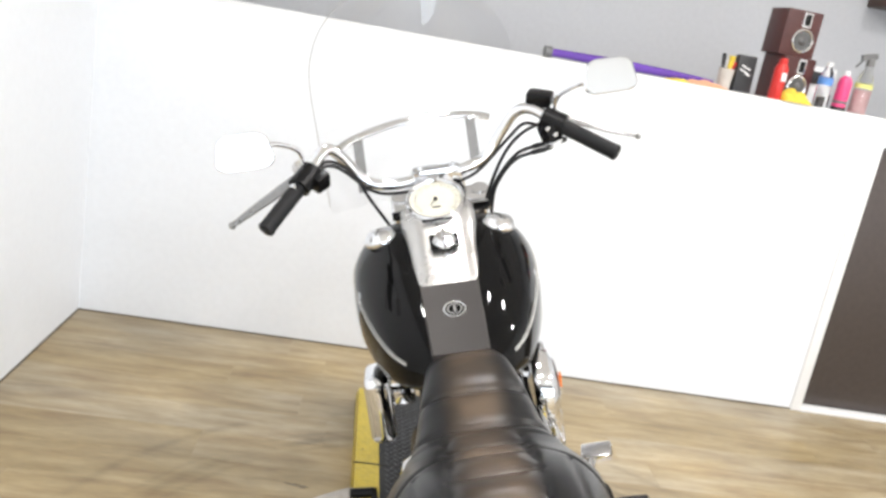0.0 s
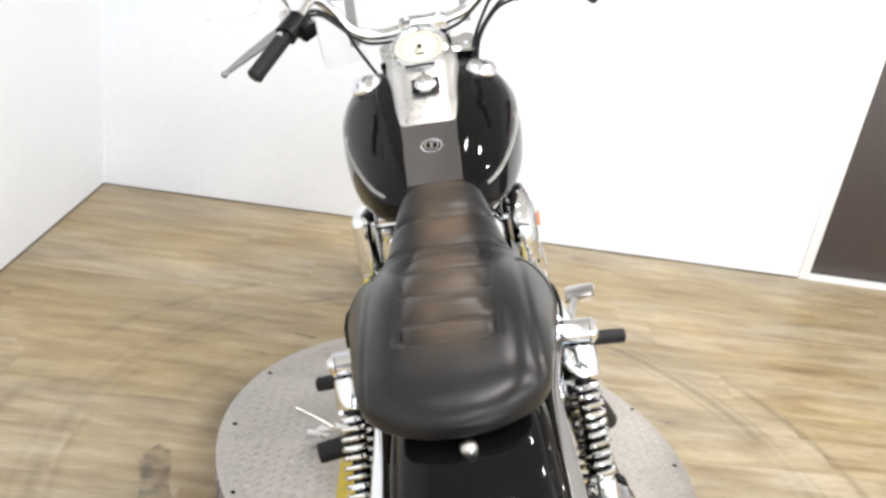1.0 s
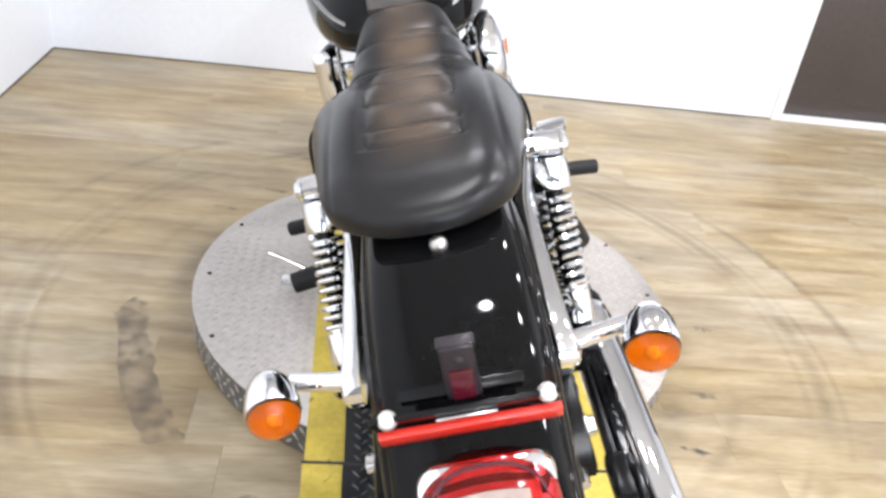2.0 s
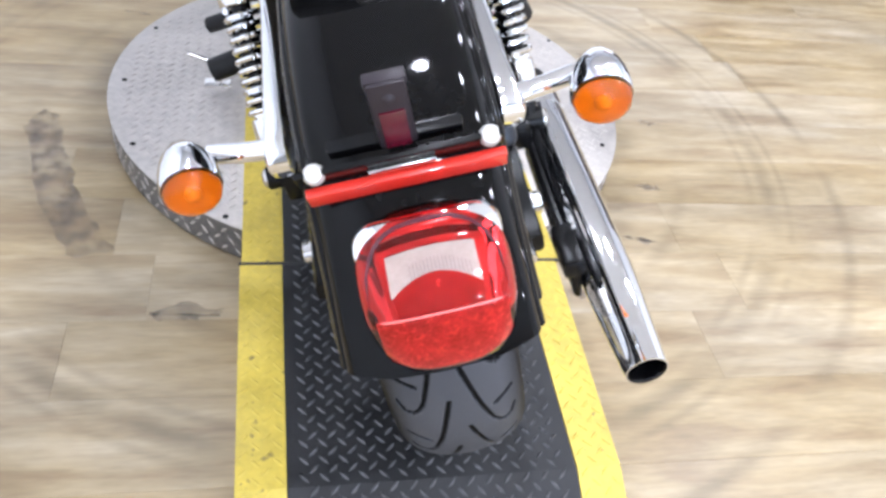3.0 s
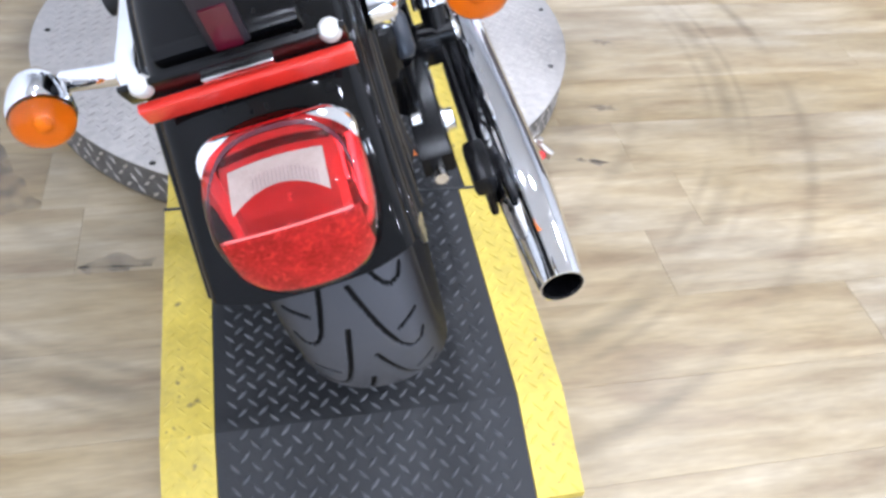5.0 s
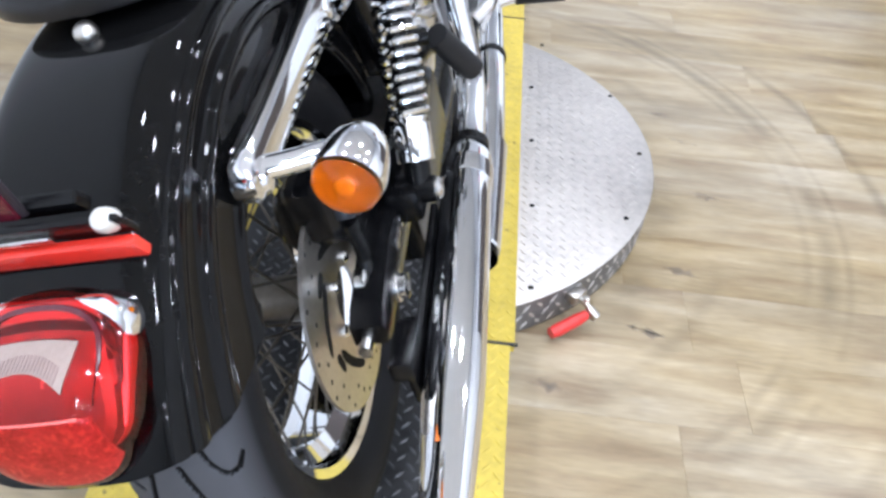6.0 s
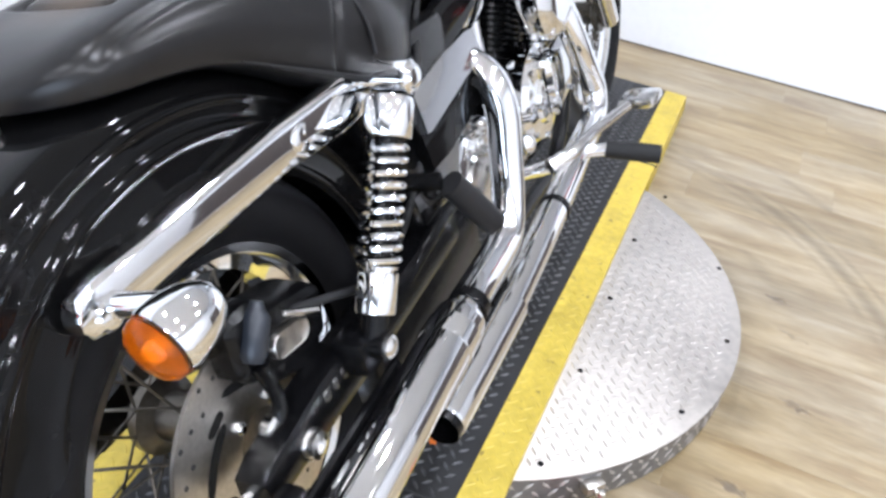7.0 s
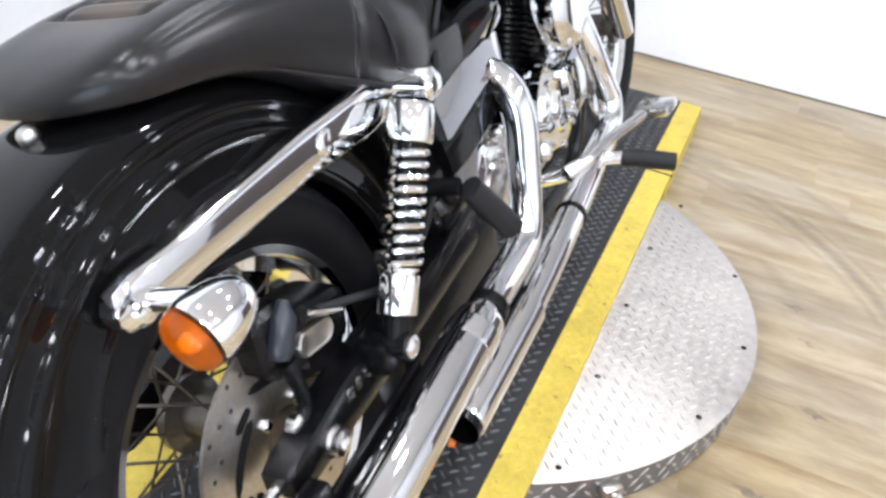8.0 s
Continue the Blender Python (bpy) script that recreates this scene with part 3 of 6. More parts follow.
ramp_section("rear_ramp", "black tread-plate ramp with yellow edges behind the turntable", *SPANS[0][1:], (-0.284, -0.208, 0.243, 0.317), 0.036)
ramp_section("track", "black tread-plate track with yellow edges across the turntable", *SPANS[1][1:])
ramp_section("front_ramp", "black tread-plate ramp with yellow edges before the turntable", *SPANS[2][1:])

for yy, xa, xb in ((0.337, -0.286, 0.33), (1.633, -0.286, 0.33)):
    rod = tagged(make("hinge_rod", Mesh().tube([(xa, yy, PZ + 0.0005), (xb, yy, PZ + 0.0005)], 0.0035, 8, 0), BLACK_HINGE), "black hinge rod joining two ramp sections", "hinge", "ramp hinges")
    rod.matrix_world = SKEW

tagged(make("sticker", Mesh().box(pose(0.183, 0.455, PZ + 0.0012, 0, 0, 20), (0.012, 0.024, 0.0016), 0.0004), ORANGE), "small orange patch on the black tread plate", "sticker")

# ---- motorcycle ----
bike = new("motorcycle")
bike.matrix_world = pose(0.0858, 0.0937, 0.1125, 0, -16.9, 0.3)
tagged(bike, "black cruiser motorcycle with chrome parts, leaning on its side stand", "motorcycle")
AX = 0.315  # axle height
RR = 0.318  # tyre radius


PITCH = 52  # steps from one tread groove to the next
HOOK = [(0.007, -0.135), (0.021, -0.062), (0.031, -0.02), (0.037, -0.006), (0.045, 0.001), (0.055, -0.003), (0.062, -0.018)]
DASH = [(0.036, -0.047), (0.061, -0.062)]


def groove_depths(rows, step):
    """How deep the tread is cut over one pitch: a long hooked groove and a short one on the shoulder."""
    pieces = [(Vector(p), Vector(q)) for line in (HOOK, DASH) for p, q in zip(line, line[1:])]
    table = []
    for i in range(PITCH):
        line = []
        for j in range(rows):
            x, d = 0.12 * abs(-1 + 2 * j / (rows - 1)), 1.0
            if x < 0.07:
                for back in (0, 1, 2):
                    v = Vector((x, (i - back * PITCH) * step))
                    for p, q in pieces:
                        k = max(0.0, min(1.0, (v - p).dot(q - p) / (q - p).length_squared))
                        d = min(d, (v - p - (q - p) * k).length)
            line.append(max(0.0, min(1.0, (0.0028 - d) / 0.0013)))
        table.append(line)
    return table


def ring_tyre(r_out, half, rim_r, y, z, grooves=True, steps=760, rows=64):
    """A tyre with a round crown, turned round the x axis; also the faces inside its curved grooves."""
    g, rings, cut = Mesh(), [], []
    mid = rim_r + 0.44 * (r_out - rim_r)
    depth = groove_depths(rows, 2 * math.pi * r_out / steps) if grooves else None
    for i in range(steps):
        a = 2 * math.pi * i / steps
        ring, flags = [], []
        for j in range(rows):
            u = -1 + 2 * j / (rows - 1)
            if abs(u) < 0.88:
                b = u / 0.88 * math.pi / 2
                x, r = half * math.sin(b), mid + (r_out - mid) * math.cos(b) ** 0.92
            else:
                k = (abs(u) - 0.88) / 0.12
                x, r = math.copysign(half * (1 - 0.3 * k * k), u), mid + (rim_r - mid) * k
            deep = False
            if grooves and abs(u) < 0.66:
                sink = depth[(i if u > 0 else i + PITCH // 2) % PITCH][j]
                deep = sink > 0.5
                r -= 0.005 * sink
            ring.append((x, y + r * math.cos(a), z + r * math.sin(a)))
            flags.append(deep)
        rings.append(ring)
        cut.append(flags)
    g.loft(rings, False, False, True)
    inside = [i * (rows - 1) + j for i in range(steps) for j in range(rows - 1) if sum((cut[i][j], cut[i][j + 1], cut[(i + 1) % steps][j], cut[(i + 1) % steps][j + 1])) >= 2]
    return g, inside


def wheel(name, y, rad, half, rim_r, rim_half, label, grooves, holder):
    c = (0, y, 0.3 if name == "rear_wheel" else rad)
    xm = pose(0, c[1], c[2], 0, 90, 0)
    hub = part(name, Mesh().lathe(xm, [(0.02, -0.075), (0.05, -0.07), (0.052, -0.055), (0.032, -0.045), (0.03, 0.045), (0.052, 0.055), (0.05, 0.07), (0.02, 0.075)], 28), DARK_STEEL, holder, label)
    rubber, inside = ring_tyre(rad, half, rim_r + 0.006, c[1], c[2], grooves, *((PITCH * 17, 210) if grooves else (200, 24)))
    tyre = part("tyre", rubber, tyre_rubber(c[1], c[2], rad - 0.034), hub, "dark rubber tyre with curved tread grooves", True, 40)
    # groove faces are blackened to carry their shade
    tyre.data.materials.append(GROOVE_SHADE)
    for k in inside:
        tyre.data.polygons[k].material_index = 1
    h = rim_half
    part("rim", Mesh().loft([[(xm @ Vector((r * math.cos(t), r * math.sin(t), x))) for x, r in ((-h, rim_r + 0.006), (-h * 0.94, rim_r - 0.006), (-h * 0.6, rim_r - 0.01), (-h * 0.35, rim_r - 0.03), (h * 0.35, rim_r - 0.03), (h * 0.6, rim_r - 0.01), (h * 0.94, rim_r - 0.006), (h, rim_r + 0.006), (h * 0.8, rim_r + 0.012), (-h * 0.8, rim_r + 0.012))] for t in (2 * math.pi * s / 72 for s in range(72))], False, True, True), CHROME, hub, "chrome spoked rim")
    for i in range(40):
        a, side = 2 * math.pi * i / 40, 1 if i % 2 else -1
        b = a + (0.55 if (i // 2) % 2 else -0.55)
        p = xm @ Vector((0.048 * math.cos(b), 0.048 * math.sin(b), 0.058 * side))
        q = xm @ Vector(((rim_r - 0.026) * math.cos(a), (rim_r - 0.026) * math.sin(a), 0.01 * side))
        part("spoke", Mesh().tube([p, q], 0.0019, 6, 0), DARK_STEEL, hub)
    return hub


rear = wheel("rear_wheel", 0.005, RR, 0.084, 0.22, 0.061, "dull steel hub of the spoked rear wheel", True, bike)
wheel("front_wheel", 1.66, 0.325, 0.052, 0.245, 0.034, "dull steel hub of the spoked front wheel", False, bike)


def disc_rotor():
    band, m = Mesh(), pose(0.09, 0.005, 0.296, 0, 90, 0)
    n = 180

    def P(r, i, x):
        a = 2 * math.pi * i / n
        return m @ Vector((r * math.cos(a), r * math.sin(a), x))

    part("brake_disc", band.loft([[P(r0, i, -0.0025), P(r1, i, -0.0025), P(r1, i, 0.0025), P(r0, i, 0.0025)] for i in range(n) for r0, r1 in ((0.038, 0.146),)], False, True, True), STEEL, rear, "drilled and slotted steel brake disc")
    # shade of open slots as dark inlays: long ones that curl outwards between the hub and the braking band, and a short
    # one beside each
    for k in range(5):
        for start, sweep, ra, rb, w in ((0, 58, 0.078, 0.1, 0.0068), (65, 20, 0.09, 0.095, 0.0062)):
            ring = []
            for j in range(17):
                t = j / 16
                h = w * math.sqrt(max(0.02, 1 - (2 * t - 1) ** 6))
                c, i = ra + (rb - ra) * t**2, (k * 72 + start + sweep * t) / 2
                ring.append([P(c - h, i, 0.0022), P(c + h, i, 0.0022), P(c + h, i, 0.003), P(c - h, i, 0.003)])
            part("disc_slot", Mesh().loft(ring), GROOVE_SHADE, rear)
    # drilled holes are dark inlays on the solid face too
    for i in range(40):
        a = 2 * math.pi * i / 40
        r = (0.117, 0.128, 0.138)[i % 3]
        part("disc_hole", Mesh().lathe(m @ Matrix.Translation((r * math.cos(a), r * math.sin(a), 0.0024)), [(0.0036, 0), (0.003, 0.0005)], 8), BLACK_HINGE, rear)
    for i in range(5):
        a = 2 * math.pi * i / 5
        part("disc_bolt", Mesh().lathe(m @ Matrix.Translation((0.05 * math.cos(a), 0.05 * math.sin(a), 0.002)), [(0.008, 0), (0.008, 0.005), (0.005, 0.008)], 10), CHROME, rear)


disc_rotor()
rear.location.x = -0.001


def rear_fender():
    rows = [(0.0, 0.412), (0.03, 0.4113), (0.055, 0.4095), (0.07, 0.406), (0.08, 0.3995), (0.0855, 0.392), (0.0875, 0.3882), (0.0905, 0.3872), (0.0935, 0.3835), (0.0942, 0.378), (0.0928, 0.3735), (0.0935, 0.3655), (0.0955, 0.3585), (0.0985, 0.3562), (0.1008, 0.352), (0.1008, 0.3465), (0.0992, 0.342), (0.1, 0.33), (0.1018, 0.316), (0.1048, 0.311), (0.1058, 0.306), (0.103, 0.303)]
    # rounded between the rows
    prof = []
    ext = [(-0.03, 0.4113), *rows, (0.1, 0.302)]
    for i in range(len(rows) - 1):
        p0, p1, p2, p3 = (Vector(p) for p in ext[i : i + 4])
        prof += [tuple(0.5 * (2 * p1 + (p2 - p0) * t + (2 * p0 - 5 * p1 + 4 * p2 - p3) * t * t + (3 * p1 - p0 - 3 * p2 + p3) * t**3)) for t in (0, 1 / 3, 2 / 3)]
    prof.append(rows[-1])
    reach = [0.0]
    for p, q in zip(prof, prof[1:]):
        reach.append(reach[-1] + math.hypot(q[0] - p[0], q[1] - p[1]))
    side = list(zip(prof, reach))
    half = [((-p[0], p[1]), d) for p, d in reversed(side[1:])] + side
    whole = half + [((p[0] * 0.962, p[1] - 0.004), d) for p, d in reversed(half)]
    rings = []
    for i in range(120):
        base = 23.9 + i * 136.1 / 119
        back, lip = max(0.0, 1 - i / 40), max(0.0, 1 - i / 17) ** 2
        ring = []
        plain = max(0.0, min(1.0, (17 - i) / 12))
        for (x, r), d in whole:
            r += plain * ((0.411 - 0.3 * max(0.0, abs(x) - 0.03) ** 1.25) - r) * max(0.0, min(1.0, (0.092 - abs(x)) / 0.012)) * (1 if r > 0.388 else 0)
            # the tail's lower corners are rounded off, and its lip turns outwards
            k, e = max(0.0, d - 0.045), max(0.0, d - reach[-1] + 0.09)
            a = radians(base) + (min(radians(1.0), radians(40) * k * k / (k + 0.02)) + (0.09 - math.sqrt(max(0.0, 0.09**2 - e * e))) / 0.33) * back**2.5
            rr = r + 0.02 * lip * max(0.0, 1 - d / 0.24) - 0.034 * back * max(0.0, min(1.0, (d - 0.1) / 0.08))
            ring.append((x * (1 + 0.035 * lip), -rr * math.cos(a), AX + rr * math.sin(a)))
        rings.append(ring)
    return Mesh().loft(rings)


fender = part("rear_fender", rear_fender(), BLACK_PAINT, bike, "gloss black rear fender with beaded edges", True, 50)
fender.location, fender.scale = (0.003, -0.008, 0.002), (1.03, 1, 1)
part("seat_bolt", Mesh().lathe(along((0.002, -0.092, 0.712), (0.002, -0.149, 0.872)), [(0.009, 0), (0.0095, 0.006), (0.0112, 0.011), (0.0108, 0.017), (0.0075, 0.021), (0.003, 0.0225)], 10), STEEL, bike, "knurled chrome seat bolt")

# fender struts
for s in (1, -1):
    g = Mesh()
    rings = []
    for y, z, h in ((-0.178, 0.592, 0.006), (-0.17, 0.593, 0.02), (-0.15, 0.594, 0.025), (-0.08, 0.599, 0.024), (0.03, 0.605, 0.026), (0.13, 0.611, 0.028), (0.22, 0.617, 0.031), (0.28, 0.622, 0.034), (0.32, 0.63, 0.03)):
        x = 0.121 + (0.014 if y > 0.15 else 0)
        rings.append([(s * (x + dx), y, z + dz * h) for dx, dz in ((-0.008, -0.95), (0.007, -1), (0.012, -0.9), (0.0135, -0.75), (0.0145, 0), (0.0135, 0.75), (0.012, 0.9), (0.007, 1), (-0.008, 0.95))])
    strut = part("fender_strut", g.loft(rings), CHROME, bike, "polished chrome fender strut", True, 50)
    part("strut_boss", Mesh().lathe(along((s * 0.126, 0.158, 0.613), (s * 0.2, 0.158, 0.613)), [(0.018, 0), (0.018, 0.0125), (0.015, 0.0145), (0.004, 0.0145)], 20), CHROME, strut)
    part("strut_bolt", Mesh().lathe(along((s * 0.124, -0.15, 0.586), (s * 0.2, -0.15, 0.586)), [(0.016, 0), (0.016, 0.01), (0.012, 0.015), (0.005, 0.017)], 16), CHROME, strut)
    # turn signal on its arm
    arm = part("turn_signal", Mesh().tube([(s * 0.125, -0.144, 0.592), (s * 0.155, -0.139, 0.592), (s * 0.2, -0.127, 0.592)], [0.013, 0.0115, 0.011]), CHROME, bike, "chrome arm of a bullet turn signal")
    m = along((s * 0.217, -0.177, 0.589), (s * 0.241, -0.045, 0.616))
    part("signal_housing", Mesh().lathe(m, [(0.028, 0.002), (0.0315, 0), (0.0328, 0.004), (0.0325, 0.014), (0.0308, 0.026), (0.027, 0.04), (0.02, 0.053), (0.01, 0.062), (0.002, 0.0645)], 32), CHROME, arm, "polished chrome bullet housing")
    part("signal_lens", Mesh().lathe(m, [(0.0305, 0.003), (0.0305, -0.004), (0.0285, -0.011), (0.022, -0.017), (0.012, -0.02), (0.001, -0.021)], 32), AMBER, arm, "amber plastic lens")
    part("signal_reflector", Mesh().lathe(m, [(0.0295, -0.003), (0.022, 0.0005), (0.012, 0.003), (0.001, 0.004)], 24), SILVER, arm)
    part("signal_bulb", Mesh().ball(m @ Matrix.Translation((0, 0, -0.005)) @ Matrix.Scale(0.0085, 4)), BULB, arm)

# licence bracket, reflector and tail lamp
bracket = part("licence_bracket", Mesh().box(pose(0.003, -0.287, 0.648, 35, 0, 0), (0.185, 0.006, 0.03), 0.002).box(pose(0.003, -0.275, 0.664, 35, 0, 0), (0.12, 0.012, 0.02), 0.003), BLACK_METAL, bike, "black licence plate bracket")
bracket.location = (0.0, -0.009, 0.01)
part("reflector", Mesh().box(pose(0.0055, -0.285, 0.6255, 28, 0, 0), (0.181, 0.009, 0.023), 0.002), RED_REFLECTOR, bracket, "long red reflector strip")
part("bracket_window", Mesh().box(pose(0.004, -0.292, 0.645, 28, 0, 0), (0.06, 0.005, 0.007), 0.001), DULL_CHROME, bracket)
part("bracket_tab", Mesh().box(pose(0.006, -0.29, 0.697, 10, 0, 0), (0.033, 0.005, 0.07), 0.003).box(pose(0.006, -0.286, 0.729, 10, 0, 0), (0.036, 0.014, 0.008), 0.002).lathe(along((0.006, -0.292, 0.716), (0.006, -0.31, 0.72)), [(0.006, 0), (0.006, 0.004), (0.003, 0.006)], 12), surf("smoked_plastic", (0.025, 0.02, 0.024), 0.3, spec=0.3), bracket, "smoked plastic upright tab")
part("tab_backing", Mesh().box(pose(0.006, -0.2905, 0.683, 10, 0, 0), (0.022, 0.004, 0.04), 0.001), DARK_RED, bracket, "dark red insert")
for x in (-0.072, 0.083):
    part("bracket_bolt", Mesh().lathe(along((x, -0.285, 0.65), (x, -0.305, 0.666)), [(0.009, 0), (0.0098, 0.005), (0.0094, 0.012), (0.007, 0.016), (0.002, 0.018)], 16), surf("pale_bolt_cap", (0.66, 0.64, 0.6), 0.35, 0.3), bracket, "pale rounded bolt cap")


def rounded(w, h, r, n=6):
    """A rounded rectangle in x and y."""
    out = []
    for cx, cy, a0 in ((w - r, h - r, 0), (r - w, h - r, 90), (r - w, r - h, 180), (w - r, r - h, 270)):
        out += [(cx + r * math.cos(radians(a0 + 90 * i / n)), cy + r * math.sin(radians(a0 + 90 * i / n))) for i in range(n + 1)]
    return out


def lamp_shape(rows):
    """Rings of a tail lamp: rows of (half width top, bottom, height above and below, depth)."""
    rings = []
    for wt, wb, up, down, d in rows:
        ring = []
        for x, y in rounded(1, 1, 0.42):
            w = wt + (wb - wt) * (0.5 - y / 2)
            ring.append((x * w, (up if y > 0 else down) * y, d))
        rings.append(ring)
    return rings


TL = Matrix.Translation((0.0105, -0.353, 0.5505)) @ pose(0, 0, 0, 56, 0, 0) @ Matrix.Scale(1.045, 4)
WEDGE = [(-0.08, 0.016), (-0.055, 0.03), (-0.008, 0.0605), (0.013, 0.051), (0.046, 0.020), (0.08, 0.009)]


def lens_width(y):
    return 0.0705 - 0.006 * (0.5 - y / 0.15)


def lens_depth(x, y):
    """How far the wedge-shaped lens stands out at a place of its face, its fold a little rounded."""
    k = min(1.0, (abs(x / lens_width(y)) ** 2.7 + abs(y / 0.0735) ** 2.7) ** (1 / 2.7))
    return sum(lerp(WEDGE, y + d) for d in (-0.004, -0.002, 0, 0.002, 0.004)) / 5 * math.sqrt(1 - min(1.0, k) ** 8)


def lens_rings():
    rings = []
    for k in (1.0, 0.9999, 0.995, 0.985, 0.97, 0.95, 0.92, 0.88, 0.82, 0.75, 0.68, 0.6, 0.52, 0.44, 0.36, 0.28, 0.2, 0.12, 0.03):
        ring = []
        for i in range(96):
            a = 2 * math.pi * i / 96
            c, w = math.cos(a), math.sin(a)
            f = k / (abs(c) ** 2.7 + abs(w) ** 2.7) ** (1 / 2.7)
            y = 0.0735 * w * f
            x = c * f * lens_width(y)
            ring.append(TL @ Vector((x, y, -0.012 if k == 1.0 else lens_depth(x, y))))
        rings.append(ring)
    return rings


def on_lens(x0, x1, low, high, lift, depth, cols=17, rows=7):
    """A thin shell that follows the lens between two edges given as functions of x."""
    g = Mesh()
    rings = []
    for i in range(cols):
        x = x0 + (x1 - x0) * i / (cols - 1)
        ys = [low(x) + (high(x) - low(x)) * j / (rows - 1) for j in range(rows)]
        rings.append([TL @ Vector((x, y, lens_depth(x, y) + lift)) for y in ys] + [TL @ Vector((x, y, lens_depth(x, y) + lift - depth)) for y in reversed(ys)])
    return g.loft(rings)


tail = part("tail_lamp", Mesh().loft([[TL @ Vector(p) for p in r] for r in lamp_shape([(0.05, 0.04, 0.06, 0.04, -0.035), (0.07, 0.046, 0.07, 0.044, -0.03), (0.0712, 0.045, 0.069, 0.043, -0.01), (0.0715, 0.045, 0.069, 0.043, 0.002), (0.069, 0.043, 0.067, 0.042, 0.008), (0.056, 0.04, 0.06, 0.04, 0.011)])]), CHROME, bike, "chrome base of the tail lamp", True, 50)
part("tail_lens", Mesh().loft(lens_rings()), RED_LENS, tail, "clear red plastic lens", True, 60)
LAMP_SILVER = surf("lamp_silver", (0.85, 0.8, 0.8), 0.25, 0.4)
part("lamp_reflector", Mesh().loft([[TL @ Vector(p) for p in r] for r in lamp_shape([(0.05, 0.04, 0.055, 0.04, 0.0105), (0.042, 0.036, 0.034, 0.034, 0.016)])]), LAMP_SILVER, tail, "silvered reflector plate")
PRISM = surf("lens_prism", (0.8, 0.5, 0.5), 0.5, 0, 0.55, 45, 300, 0.8, 900)
speckle(PRISM, 210, 0.58, (1.0, 0.9, 0.8))
part("lower_prism", on_lens(-0.054, 0.054, lambda x: -0.066 * max(0.0, 1 - abs(x / 0.062) ** 2.7) ** (1 / 2.7), lambda x: -0.009 + 0.5 * x * x, -0.0035, 0.003, 25), PRISM, tail, "pink prism panel inside the lens")
WINDOW = surf("frosted_window", (0.34, 0.26, 0.225), 0.35, 0, 0.12, 60, 260, 0.3, 400, coat=0.5)


def arch(x):
    return 0.009 + 0.014 * (1 - (x / 0.038) ** 2)


part("clear_window", on_lens(-0.038, 0.038, arch, lambda x: 0.042 - 2 * x * x, 0.0005, 0.003), WINDOW, tail, "frosted clear window", True, 30)
RIB = surf("window_rib", (0.27, 0.19, 0.18), 0.4)
for i in range(17):
    x = -0.019 + i * 0.0031
    part("window_rib", on_lens(x - 0.0005, x + 0.0005, lambda v: arch(v) + 0.001, lambda v: arch(v) + 0.011, 0.0012, 0.001, 2, 4), RIB, tail)


def inset(x, k):
    """The lens outline drawn in by the factor k, above its middle."""
    return 0.0735 * k * max(0.0, 1 - abs(x / (0.068 * k)) ** 2.7) ** (1 / 2.7)


part("lens_band", on_lens(-0.0575, 0.0575, lambda x: inset(x, 0.845) - 0.0012, lambda x: inset(x, 0.87) + 0.0008, 0.0006, 0.002, 41, 4), DARK_RED, tail, "dark groove round the top of the lens")
part("lamp_socket", on_lens(-0.044, 0.044, lambda x: 0.047 - 2 * x * x, lambda x: 0.054 - 3 * x * x, -0.004, 0.003, 21), DARK_RED, tail, "dark red slot above the window")
# pale strip paints the bright highlight along the lens fold
part("fold_highlight", on_lens(-0.05, 0.05, lambda x: -0.0095 + 0.5 * x * x, lambda x: -0.0075 + 0.5 * x * x, 0.0003, 0.002, 21, 3), surf("fold_highlight_red", (0.8, 0.16, 0.14), 0.25), tail)

# ---- seat ----
SEAT_TOP = [(0.735, 0.77), (0.70, 0.79), (0.62, 0.776), (0.52, 0.75), (0.44, 0.743), (0.38, 0.756), (0.32, 0.784), (0.25, 0.801), (0.18, 0.806), (0.1, 0.804), (0.03, 0.797), (-0.04, 0.786), (-0.15, 0.772)]
SEAT_LOW = [(0.735, 0.74), (0.7, 0.735), (0.6, 0.70), (0.5, 0.635), (0.42, 0.605), (0.35, 0.61), (0.27, 0.636), (0.2, 0.672), (0.15, 0.698), (0.1, 0.72), (0.05, 0.732), (-0.02, 0.738), (-0.15, 0.738)]
SEAT_W = [(0.735, 0.05), (0.715, 0.072), (0.68, 0.082), (0.6, 0.097), (0.5, 0.118), (0.42, 0.158), (0.36, 0.172), (0.3, 0.168), (0.2, 0.15), (0.1, 0.136), (0.0, 0.122), (-0.05, 0.115), (-0.15, 0.108)]


